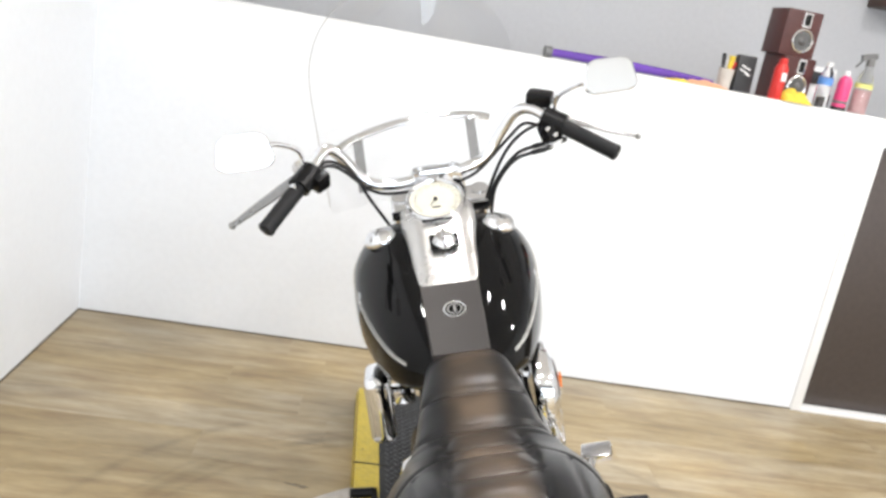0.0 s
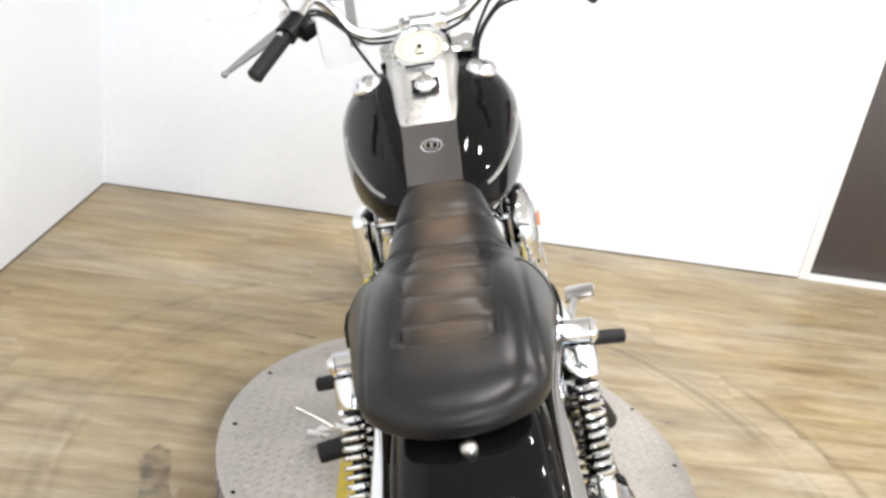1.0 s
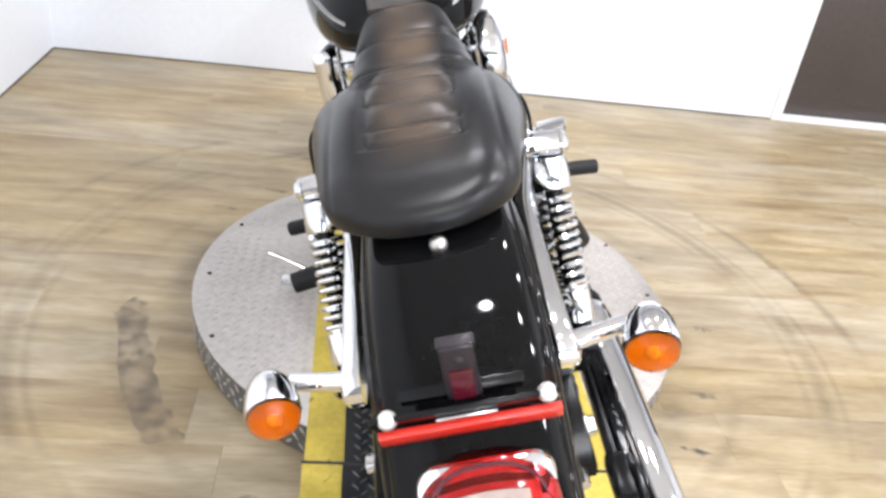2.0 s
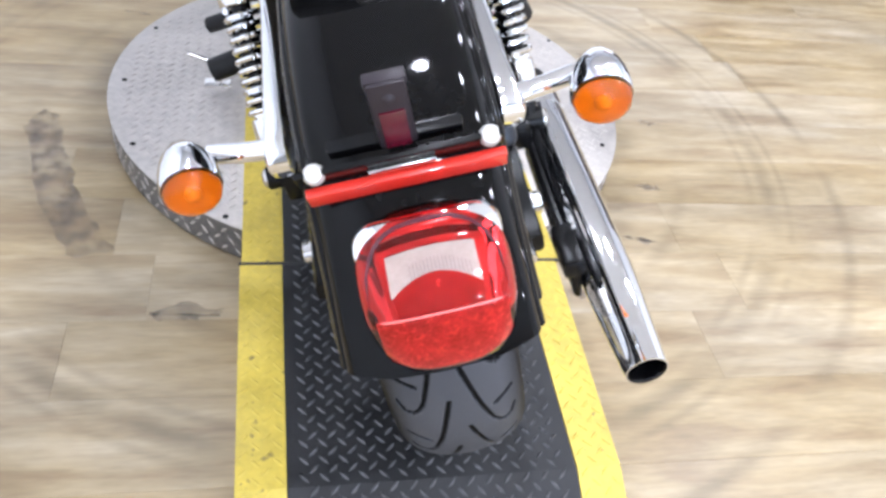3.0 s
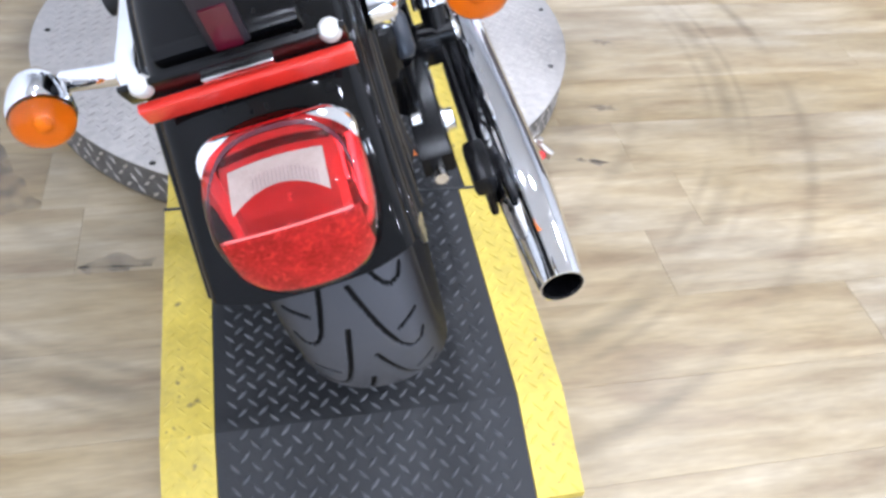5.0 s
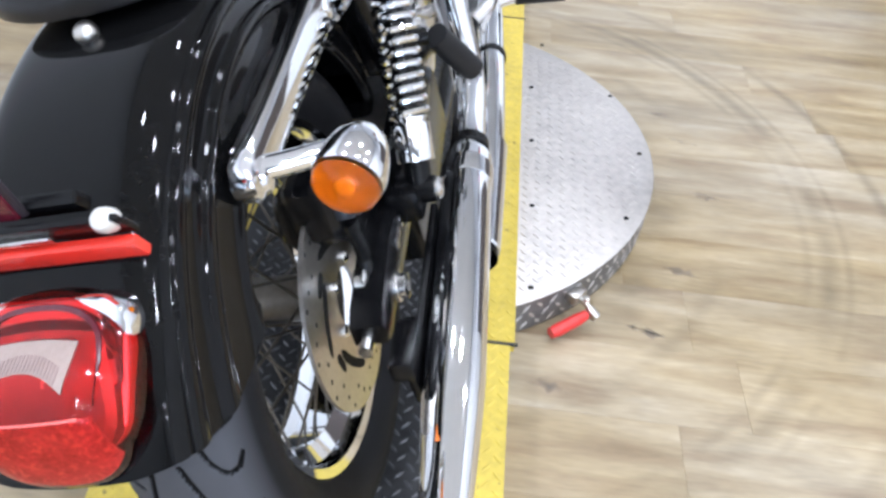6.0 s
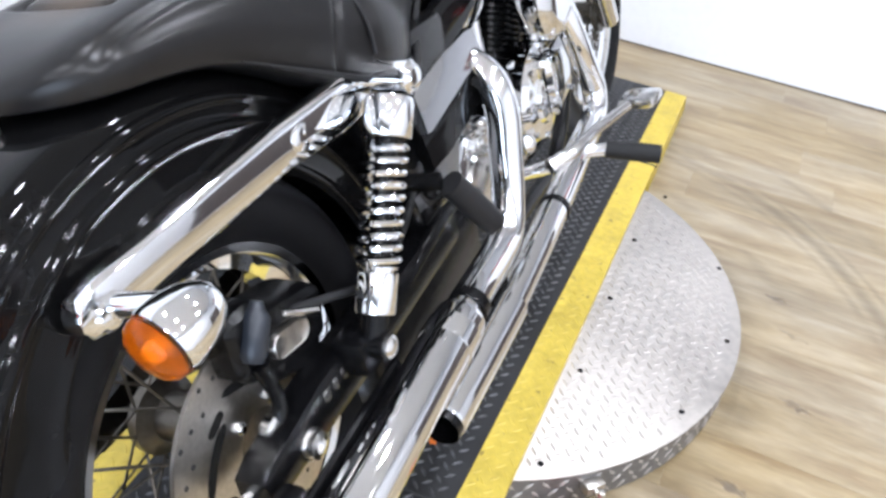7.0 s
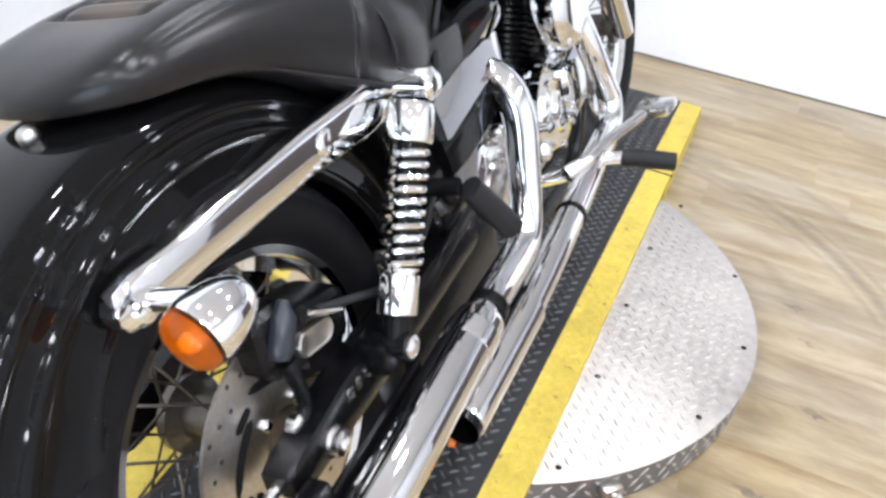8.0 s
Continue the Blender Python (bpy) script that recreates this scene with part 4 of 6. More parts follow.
def seat_mesh():
    g, rings, n, rows = Mesh(), [], 72, 190
    ribs = [0.575, 0.475]
    pads = [0.475, 0.40, 0.335, 0.245, 0.16, 0.08, 0.035]
    for i in range(rows):
        t = 1 - (1 - i / (rows - 1)) ** 1.35
        y = 0.735 - 0.827 * t
        tail_in = math.sqrt(max(0.0004, 1 - max(0.0, (-0.005 - y) / 0.0875) ** 2.2))
        top, low, w = ease(SEAT_TOP, y), ease(SEAT_LOW, y), ease(SEAT_W, y) * 1.035 * tail_in
        top = low + (top - low) * (0.25 + 0.75 * tail_in)
        bucket = math.exp(-(((y - 0.42) / 0.07) ** 2))
        ring = []
        for j in range(n):
            a = math.pi * (-0.08 + 1.16 * j / (n - 1))
            c, s = math.cos(a), math.sin(a)
            x = w * (1 if c > 0 else -1) * abs(c) ** 0.62
            z = low + (top - low) * (max(s, 0) ** 0.62 if s > 0 else 0.25 * s)
            d = 0.0
            # the underside is rolled in, and a seam runs down each flank
            x *= 1 - 0.3 * max(0.0, 0.3 - s) ** 1.5
            if abs(x) > 0.06 and y > 0.18:
                seam = 0.9 * math.exp(-(((y - 0.385 + 1.25 * (abs(x) - 0.06) + 0.06 * max(0.0, 0.35 - s)) / 0.0045) ** 2))
                d += seam * min(1.0, max(0.0, s) / 0.4)
                x *= 1 - 0.04 * seam
            if s > 0.3:
                if y > 0.45:
                    d += max(math.exp(-(((y - q - 0.25 * x * x / 0.02 * 0.05) / 0.0042) ** 2)) for q in ribs)
                    z += 0.004 * (1 - math.exp(-((min(abs(y - q) for q in ribs) / 0.02) ** 2))) * s
                if 0.03 < y < 0.45 and abs(x) < 0.058:
                    d += max(math.exp(-(((y - q) / 0.0042) ** 2)) for q in pads)
                    z += 0.0055 * (1 - math.exp(-((min(abs(y - q) for q in pads) / 0.022) ** 2))) * (1 - (x / 0.058) ** 4) * 1.5
                if 0.03 < y < 0.44:
                    d += 0.9 * math.exp(-(((abs(x) - 0.061) / 0.004) ** 2))
                if -0.06 < y < 0.3:
                    d += 0.5 * math.exp(-(((abs(x) - 0.108 - 0.02 * y) / 0.004) ** 2))
                z += 0.006 * math.exp(-(((y - 0.05) / 0.2) ** 2)) * math.exp(-(((abs(x) - 0.09) / 0.035) ** 2))
            ring.append((x, y, z - 0.0068 * min(1, d)))
        rings.append(ring)
    return g.loft(rings)


seat = part("seat", seat_mesh(), LEATHER, bike, "worn black leather two-up seat with ribbed pads and painted brown sheen", True, 70)
g = Mesh()
for s in (1, -1):
    g.tube([(s * (ease(SEAT_W, y) * 1.035 + 0.001), y, ease(SEAT_LOW, y) + 0.001) for y in (0.6, 0.5, 0.42, 0.36, 0.3, 0.2, 0.1)], [0.003, 0.005, 0.006, 0.006, 0.005, 0.003, 0.0008], 8)
seat.location.x = -0.008
part("seat_piping", g, RUBBER, seat, "black rubber edge of the seat pan")
for s in (1, -1):
    part("flank_seam", Mesh().tube([(s * (ease(SEAT_W, y) * 1.035 * k + 0.0012), y, z) for y, z, k in ((0.30, 0.66, 1.0), (0.30, 0.69, 0.99), (0.298, 0.72, 0.94), (0.295, 0.742, 0.8))], 0.003, 6), RUBBER, seat)

# ---- tank ----
TANK_W = [(0.69, 0.05), (0.71, 0.085), (0.75, 0.118), (0.8, 0.145), (0.88, 0.173), (0.97, 0.197), (1.05, 0.211), (1.13, 0.213), (1.18, 0.204), (1.215, 0.175), (1.235, 0.11)]
TANK_TOP = [(0.69, 0.755), (0.74, 0.79), (0.82, 0.832), (0.9, 0.868), (1.0, 0.905), (1.08, 0.932), (1.15, 0.94), (1.2, 0.92), (1.235, 0.87)]
TANK_LOW = [(0.69, 0.72), (0.74, 0.69), (0.82, 0.665), (0.92, 0.65), (1.02, 0.655), (1.1, 0.675), (1.18, 0.72), (1.235, 0.8)]


def tank_mesh():
    rings, n = [], 56
    for i in range(60):
        y = 0.69 + 0.545 * i / 59
        w, top, low = ease(TANK_W, y) * 1.025, ease(TANK_TOP, y), ease(TANK_LOW, y)
        mid = low + (top - low) * 0.42
        ring = []
        for j in range(n):
            a = 2 * math.pi * j / n
            c, s = math.cos(a), math.sin(a)
            x = w * (1 if c > 0 else -1) * abs(c) ** 0.64
            h = (top - mid) if s > 0 else (mid - low)
            z = mid + h * (1 if s > 0 else -1) * abs(s) ** (0.8 if s > 0 else 0.6)
            if s > 0:
                z += 0.012 * math.exp(-(((abs(x) - w * 0.55) / 0.05) ** 2)) - 0.008 * math.exp(-((x / 0.05) ** 2))
            ring.append((x, y, z))
        rings.append(ring)
    return Mesh().loft(rings)


tank = part("fuel_tank", tank_mesh(), BLACK_PAINT, bike, "gloss black teardrop fuel tank", True, 60)
tank.location.x = -0.016
SILVER_LINE = surf("silver_pinstripe", (0.62, 0.62, 0.6), 0.3, 0.3)
for s in (1, -1):
    for lift, thick in ((15, 0.0016), (18.5, 0.0008)):
        line = []
        for y in (0.74, 0.76, 0.79, 0.85, 0.93, 1.02, 1.1, 1.16, 1.2):
            top, low = ease(TANK_TOP, y), ease(TANK_LOW, y)
            mid = low + (top - low) * 0.42
            c, h = math.cos(radians(lift)), math.sin(radians(lift))
            x = ease(TANK_W, y) * 1.025 * c**0.64
            z = mid + (top - mid) * h**0.8 + 0.012 * math.exp(-(((x - ease(TANK_W, y) * 0.5638) / 0.05) ** 2))
            line.append((s * (x + 0.0006), y, z + 0.0004))
        part("pinstripe", Mesh().tube(line, thick, 6), SILVER_LINE, tank, "thin silver pinstripe")
    part("tank_badge", Mesh().lathe(along((s * 0.192, 1.02, 0.80), (s * 0.3, 1.02, 0.81)), [(0.036, 0), (0.036, 0.006), (0.03, 0.01), (0.004, 0.011)], 24), CHROME, tank, "round chrome badge")
    cap = part("tank_cap", Mesh().lathe(along((s * 0.136, 1.09, 0.915), (s * 0.16, 1.085, 1.1)), [(0.038, 0), (0.04, 0.008), (0.037, 0.016), (0.034, 0.02), (0.03, 0.027), (0.018, 0.032), (0.003, 0.034)], 28), CHROME, tank, "chrome filler cap")

# leather strap, console and dial
strap = part("tank_strap", Mesh().loft([[(x * w, y, z + h) for x, h in ((-1, -0.012), (-1, 0.002), (-0.94, 0.005), (-0.86, 0.0035), (0.86, 0.0035), (0.94, 0.005), (1, 0.002), (1, -0.012))] for y, z, w in ((0.695, 0.785, 0.056), (0.75, 0.805, 0.058), (0.82, 0.833, 0.061), (0.88, 0.859, 0.064), (0.93, 0.876, 0.066))]), STRAP_LEATHER, tank, "dark leather tank strap")
em = along((0.002, 0.81, 0.8325), (0.002, 0.777, 0.9145))
part("strap_medallion", Mesh().lathe(em, [(0.0235, 0), (0.0235, 0.0025), (0.021, 0.0035), (0.019, 0.002)], 32).lathe(em, [(0.0155, 0.001), (0.0155, 0.003), (0.0125, 0.003), (0.0125, 0.001)], 32).box(em @ pose(0, 0, 0.002), (0.005, 0.018, 0.003)), CHROME, strap, "round chrome medallion")
part("medallion_ground", Mesh().lathe(em, [(0.02, 0), (0.02, 0.0022)], 32), BLACK_PAINT, strap)
CON = [(0.885, 0.868, 0.065, 0.006), (0.9, 0.876, 0.067, 0.014), (0.95, 0.9, 0.071, 0.02), (1.0, 0.925, 0.074, 0.025), (1.04, 0.948, 0.078, 0.03), (1.08, 0.968, 0.085, 0.034), (1.12, 0.984, 0.085, 0.036), (1.155, 0.99, 0.074, 0.036), (1.175, 0.985, 0.050, 0.03)]
console = part("dash_console", Mesh().loft([[(x * w, y, z + k * h - 0.004) for x, k in ((-1.04, -2.4), (-1, -0.3), (-0.9, 0.1), (-0.5, 0.2), (0.5, 0.2), (0.9, 0.1), (1, -0.3), (1.04, -2.4))] for y, z, w, h in CON]), CONSOLE, tank, "polished chrome dash console", True, 60)
dm = along((0.0, 1.112, 0.99), (0.0, 0.91, 1.32))
part("speedometer", Mesh().lathe(dm, [(0.066, -0.03), (0.07, 0.004), (0.069, 0.01), (0.066, 0.013), (0.062, 0.0135), (0.0585, 0.01), (0.057, 0.004)], 48), CHROME, console, "chrome speedometer bezel")
part("dial", Mesh().lathe(dm, [(0.0575, 0.002), (0.0575, 0.006)], 40), CREAM, console, "cream dial face")
g = Mesh()
for i in range(25):
    a = radians(-130 + 260 * i / 24)
    g.box(dm @ pose(0.048 * math.sin(a), 0.048 * math.cos(a), 0.0064, 0, 0, -math.degrees(a)), (0.0011, 0.006 if i % 2 else 0.009, 0.0006))
part("dial_marks", g.box(dm @ pose(0, -0.024, 0.0064), (0.02, 0.005, 0.0006)), BLACK_METAL, console)
part("dial_needle", Mesh().lathe(dm @ pose(0, 0, 0.006), [(0.005, 0), (0.005, 0.005)], 14).box(dm @ pose(-0.007, -0.01, 0.009, 0, 0, -35), (0.0016, 0.024, 0.001)), BLACK_METAL, console)
part("dash_slot", Mesh().box(pose(-0.004, 1.047, 0.963, 24, 0, 0), (0.07, 0.006, 0.004), 0.001), BLACK_METAL, console)
km = along((0.004, 0.985, 0.926), (0.004, 0.95, 1.02))
part("ignition_plate", Mesh().box(km @ pose(0, 0.004, 0), (0.064, 0.05, 0.006), 0.002), BLACK_METAL, console, "black ignition plate")
part("ignition_knob", Mesh().lathe(km, [(0.024, 0), (0.026, 0.006), (0.022, 0.012), (0.02, 0.014), (0.018, 0.02), (0.006, 0.022)], 28).box(km @ pose(0, 0, 0.022), (0.01, 0.034, 0.01), 0.003), CHROME, console, "chrome ignition knob")

# ---- front end ----
BAR = [(-0.33, 1.066, 1.066), (-0.285, 1.12, 1.105), (-0.251, 1.158, 1.135), (-0.22, 1.18, 1.108), (-0.178, 1.195, 1.046), (-0.12, 1.2, 1.025), (-0.05, 1.204, 1.028), (0.05, 1.215, 1.036), (0.12, 1.224, 1.06), (0.165, 1.222, 1.115), (0.2, 1.21, 1.157), (0.235, 1.198, 1.164), (0.275, 1.175, 1.14), (0.31, 1.155, 1.115)]
bar = part("handlebar", Mesh().tube(BAR, 0.0135, 16, 5), CHROME, bike, "bent chrome handlebar")
part("bar_riser", Mesh().box(pose(-0.003, 1.215, 1.03, 10, 0, 5), (0.12, 0.045, 0.05), 0.012).box(pose(-0.05, 1.225, 0.985, 15, 0, 5), (0.032, 0.038, 0.08), 0.01).box(pose(0.048, 1.235, 0.99, 15, 0, 5), (0.032, 0.038, 0.08), 0.01), CHROME, bar, "chrome riser clamp")
for bx in (-0.04, 0.038):
    part("riser_bolt", Mesh().lathe(pose(bx, 1.208 + bx * 0.1, 1.052), [(0.008, 0), (0.008, 0.006), (0.004, 0.009)], 12), CHROME, bar)
LEVER = surf("grey_lever_metal", (0.3, 0.3, 0.3), 0.3, 0.8, 0.15, 10, 90)
GRIPS = {-1: ((-0.312, 1.084, 1.075), (-0.394, 1.012, 1.0)), 1: ((0.298, 1.162, 1.122), (0.408, 1.098, 1.052))}
for s, (a, b) in GRIPS.items():
    grip = part("hand_grip", Mesh().tube([a, tuple(Vector(a).lerp(Vector(b), 0.5)), b], 0.0185, 20), RUBBER, bar, "black rubber hand grip")
    part("grip_end", Mesh().lathe(along(b, tuple(Vector(b) * 2 - Vector(a))), [(0.0195, -0.006), (0.0195, 0.002), (0.015, 0.006), (0.003, 0.007)], 18), RUBBER, grip)
part("switch_housing", Mesh().tube([(-0.318, 1.078, 1.07), (-0.285, 1.115, 1.1)], [0.027, 0.025], 18, 0).box(pose(-0.272, 1.105, 1.075, 20, 30, -40), (0.035, 0.04, 0.045), 0.008), BLACK_METAL, bar, "black switch housing")
part("switch_housing", Mesh().tube([(0.262, 1.18, 1.142), (0.305, 1.158, 1.118)], [0.028, 0.028], 18, 0).box(pose(0.272, 1.16, 1.11, 0, -20, 25), (0.045, 0.04, 0.045), 0.009), BLACK_METAL, bar, "black switch housing")
part("brake_reservoir", Mesh().box(pose(0.262, 1.205, 1.185, 12, 12, -25), (0.062, 0.045, 0.034), 0.009), BLACK_METAL, bar, "black brake fluid reservoir")
for dx, dz in ((-0.283, 1.083), (-0.268, 1.068), (-0.276, 1.06)):
    part("switch_button", Mesh().box(pose(dx, 1.095, dz, 20, 30, -40), (0.01, 0.01, 0.008), 0.002), DULL_CHROME, bar)
for dx, dz in ((0.262, 1.12), (0.28, 1.105)):
    part("switch_button", Mesh().box(pose(dx, 1.138, dz, 0, -20, 25), (0.012, 0.008, 0.009), 0.002), DULL_CHROME, bar)
part("throttle_clamp", Mesh().box(pose(0.283, 1.15, 1.085, 0, -10, 25), (0.045, 0.03, 0.014), 0.004), CHROME, bar)
part("clutch_lever", Mesh().tube([(-0.318, 1.112, 1.09), (-0.36, 1.105, 1.065), (-0.42, 1.09, 1.035), (-0.478, 1.08, 1.004)], [0.011, 0.014, 0.011, 0.007], 12, 5, True, 0.55).ball(Matrix.Translation((-0.48, 1.08, 1.003)) @ Matrix.Scale(0.0085, 4)), LEVER, bar, "grey metal clutch lever")
part("brake_lever", Mesh().tube([(0.3, 1.195, 1.135), (0.35, 1.2, 1.118), (0.42, 1.2, 1.09), (0.488, 1.195, 1.066)], [0.009, 0.01, 0.009, 0.006], 12, 5, True, 0.55).ball(Matrix.Translation((0.49, 1.195, 1.066)) @ Matrix.Scale(0.008, 4)), LEVER, bar, "grey metal brake lever")
part("lever_perch", Mesh().box(pose(-0.308, 1.112, 1.1, 20, 35, -40), (0.05, 0.024, 0.03), 0.007), DULL_CHROME, bar, "metal clutch perch")
CABLES = [[(0.27, 1.16, 1.085), (0.23, 1.17, 1.078), (0.19, 1.19, 1.06), (0.14, 1.21, 1.0), (0.11, 1.22, 0.93)], [(0.272, 1.155, 1.072), (0.225, 1.16, 1.066), (0.18, 1.185, 1.045), (0.135, 1.2, 0.985), (0.115, 1.21, 0.9)], [(0.25, 1.17, 1.13), (0.21, 1.19, 1.11), (0.17, 1.205, 1.07), (0.13, 1.215, 1.0), (0.1, 1.23, 0.92)], [(-0.29, 1.1, 1.09), (-0.25, 1.14, 1.11), (-0.2, 1.17, 1.07), (-0.17, 1.19, 1.0), (-0.13, 1.21, 0.92)], [(-0.3, 1.1, 1.08), (-0.24, 1.13, 1.1), (-0.16, 1.18, 1.02), (-0.1, 1.19, 1.005), (-0.04, 1.2, 1.008)], [(0.26, 1.18, 1.12), (0.22, 1.205, 1.13), (0.18, 1.21, 1.1), (0.1, 1.215, 1.03), (0.05, 1.21, 1.01)]]
for c in CABLES:
    part("control_cable", Mesh().tube(c, 0.0042, 8, 6), RUBBER, bar, "black control cable")
for c in CABLES[:2]:
    part("cable_sleeve", Mesh().tube([c[1], tuple(Vector(c[1]).lerp(Vector(c[0]), 0.7))], 0.0062, 10, 0), RUBBER, bar)


def mirror(s, c, turn, stem):
    sh = [(x * 0.056 * (1 - 0.12 * y), y * 0.037) for x, y in rounded(1, 1, 0.55)]
    m = Matrix.Translation(c) @ pose(0, 0, 0, 80 if s > 0 else 88, 0, turn)
    body = part("mirror", Mesh().loft([[m @ Vector((x * k, y * k, d)) for x, y in sh] for k, d in ((1.0, 0.004), (1.06, 0.0), (1.05, -0.008), (0.85, -0.018), (0.4, -0.024))]), CHROME, bar, "chrome rear-view mirror shell")
    part("mirror_glass", Mesh().loft([[m @ Vector((x * 0.98, y * 0.98, d)) for x, y in sh] for d in (0.002, 0.0045)]), surf("mirror_silver", (0.92, 0.94, 0.97), 0.01, 1.0, 0.01), body, "mirror glass")
    part("mirror_stem", Mesh().tube(stem, 0.0055, 10), CHROME, body, "curved chrome stem")


mirror(-1, (-0.413, 1.02, 1.172), 10, [(-0.3, 1.11, 1.11), (-0.31, 1.1, 1.15), (-0.35, 1.06, 1.175), (-0.385, 1.035, 1.172)])
mirror(1, (0.406, 1.1, 1.228), 4, [(0.29, 1.19, 1.14), (0.3, 1.18, 1.185), (0.34, 1.14, 1.21), (0.375, 1.115, 1.22)])


def windscreen():
    """A clear curved screen with rounded upper corners."""
    rings = []
    for i in range(25):
        z = 0.93 + 0.56 * i / 24
        w = 0.265 * math.sqrt(max(0.02, 1 - max(0.0, (z - 1.22) / 0.275) ** 2.6))
        rings.append([(-0.02 + w * u, 1.44 - 0.16 * (z - 0.93) + 0.06 * (1 - u * u) + 0.06 * u * 1.0, z) for u in (-1 + j / 12 for j in range(25))])
    back = [[(x, y + 0.004, z) for x, y, z in r] for r in rings]
    g = Mesh()
    return g.loft([r + list(reversed(b)) for r, b in zip(rings, back)])


screen = part("windscreen", windscreen(), SCREEN, bike, "clear acrylic windscreen")
part("screen_brace", Mesh().tube([(-0.238, 1.374, 1.102), (-0.2, 1.398, 1.117), (-0.1, 1.43, 1.138), (0.0, 1.45, 1.143), (0.1, 1.458, 1.138), (0.165, 1.466, 1.123)], 0.0115, 14, 5, True, 0.6), CHROME, screen, "curved chrome screen brace")
BRACE_GREY = surf("brace_grey_metal", (0.22, 0.22, 0.225), 0.45, 0.3)
EDGE = surf("screen_edge", (0.45, 0.45, 0.45), 0.3)
part("screen_edge", Mesh().tube([(-0.02 - 0.265 * math.sqrt(max(0.02, 1 - max(0.0, (z - 1.22) / 0.275) ** 2.6)), 1.44 - 0.16 * (z - 0.93) - 0.06, z) for z in (0.95, 1.05, 1.15, 1.25, 1.32, 1.38, 1.42, 1.45, 1.475)], 0.0016, 6, 4), EDGE, screen, "polished edge of the screen")
for x, y, z in ((-0.19, 1.4, 1.115), (0.112, 1.455, 1.13)):
    part("brace_leg", Mesh().loft([[(x + dx + (0.0), y + dy - (0.05 * t), z - 0.13 * t) for dx, dy in ((-0.013, -0.004), (0.013, -0.004), (0.013, 0.004), (-0.013, 0.004))] for t in (0, 0.5, 1)]), BRACE_GREY, screen, "flat grey metal brace leg")
    part("brace_bolt", Mesh().lathe(along((x, y - 0.006, z), (x, y - 0.1, z)), [(0.006, 0), (0.006, 0.005), (0.003, 0.007)], 10), CHROME, screen)

# fork, headlamp, front fender
FA = (0.325, 1.66)
for s in (1, -1):
    leg = part("fork_leg", Mesh().tube([(s * 0.1, 1.255, 0.98), (s * 0.098, 1.42, 0.66)], 0.021, 18, 0), CHROME, bike, "chrome fork tube")
    part("fork_slider", Mesh().tube([(s * 0.098, 1.415, 0.67), (s * 0.096, 1.52, 0.48), (s * 0.095, 1.64, 0.31)], [0.028, 0.029, 0.026], 18, 3), DULL_CHROME, leg, "polished fork slider")
part("fork_yoke", Mesh().box(pose(0, 1.25, 0.955, 28, 0, 0), (0.25, 0.07, 0.035), 0.01).box(pose(0, 1.32, 0.82, 28, 0, 0), (0.25, 0.08, 0.03), 0.01), CHROME, bike, "chrome fork yokes")
hl = part("headlamp", Mesh().lathe(along((0, 1.33, 0.9), (0, 1.6, 0.9)), [(0.02, -0.02), (0.06, 0.0), (0.085, 0.04), (0.092, 0.09), (0.092, 0.11), (0.084, 0.112)], 36), CHROME, bike, "chrome headlamp shell")
part("headlamp_lens", Mesh().lathe(along((0, 1.44, 0.9), (0, 1.6, 0.9)), [(0.085, 0), (0.07, 0.012), (0.03, 0.02), (0.003, 0.022)], 30), CLEAR, hl, "clear headlamp lens")


def front_fender():
    prof = [(0, 0.362), (0.03, 0.36), (0.05, 0.35), (0.06, 0.335), (0.063, 0.31)]
    half = [(-x, r) for x, r in reversed(prof[1:])] + prof
    whole = half + [(x * 0.95, r - 0.003) for x, r in reversed(half)]
    return Mesh().loft([[(x, FA[1] - r * math.cos(a), FA[0] + r * math.sin(a)) for x, r in whole] for a in (radians(12 + 130 * i / 40) for i in range(41))])


part("front_fender", front_fender(), BLACK_PAINT, bike, "gloss black front fender", True, 50)
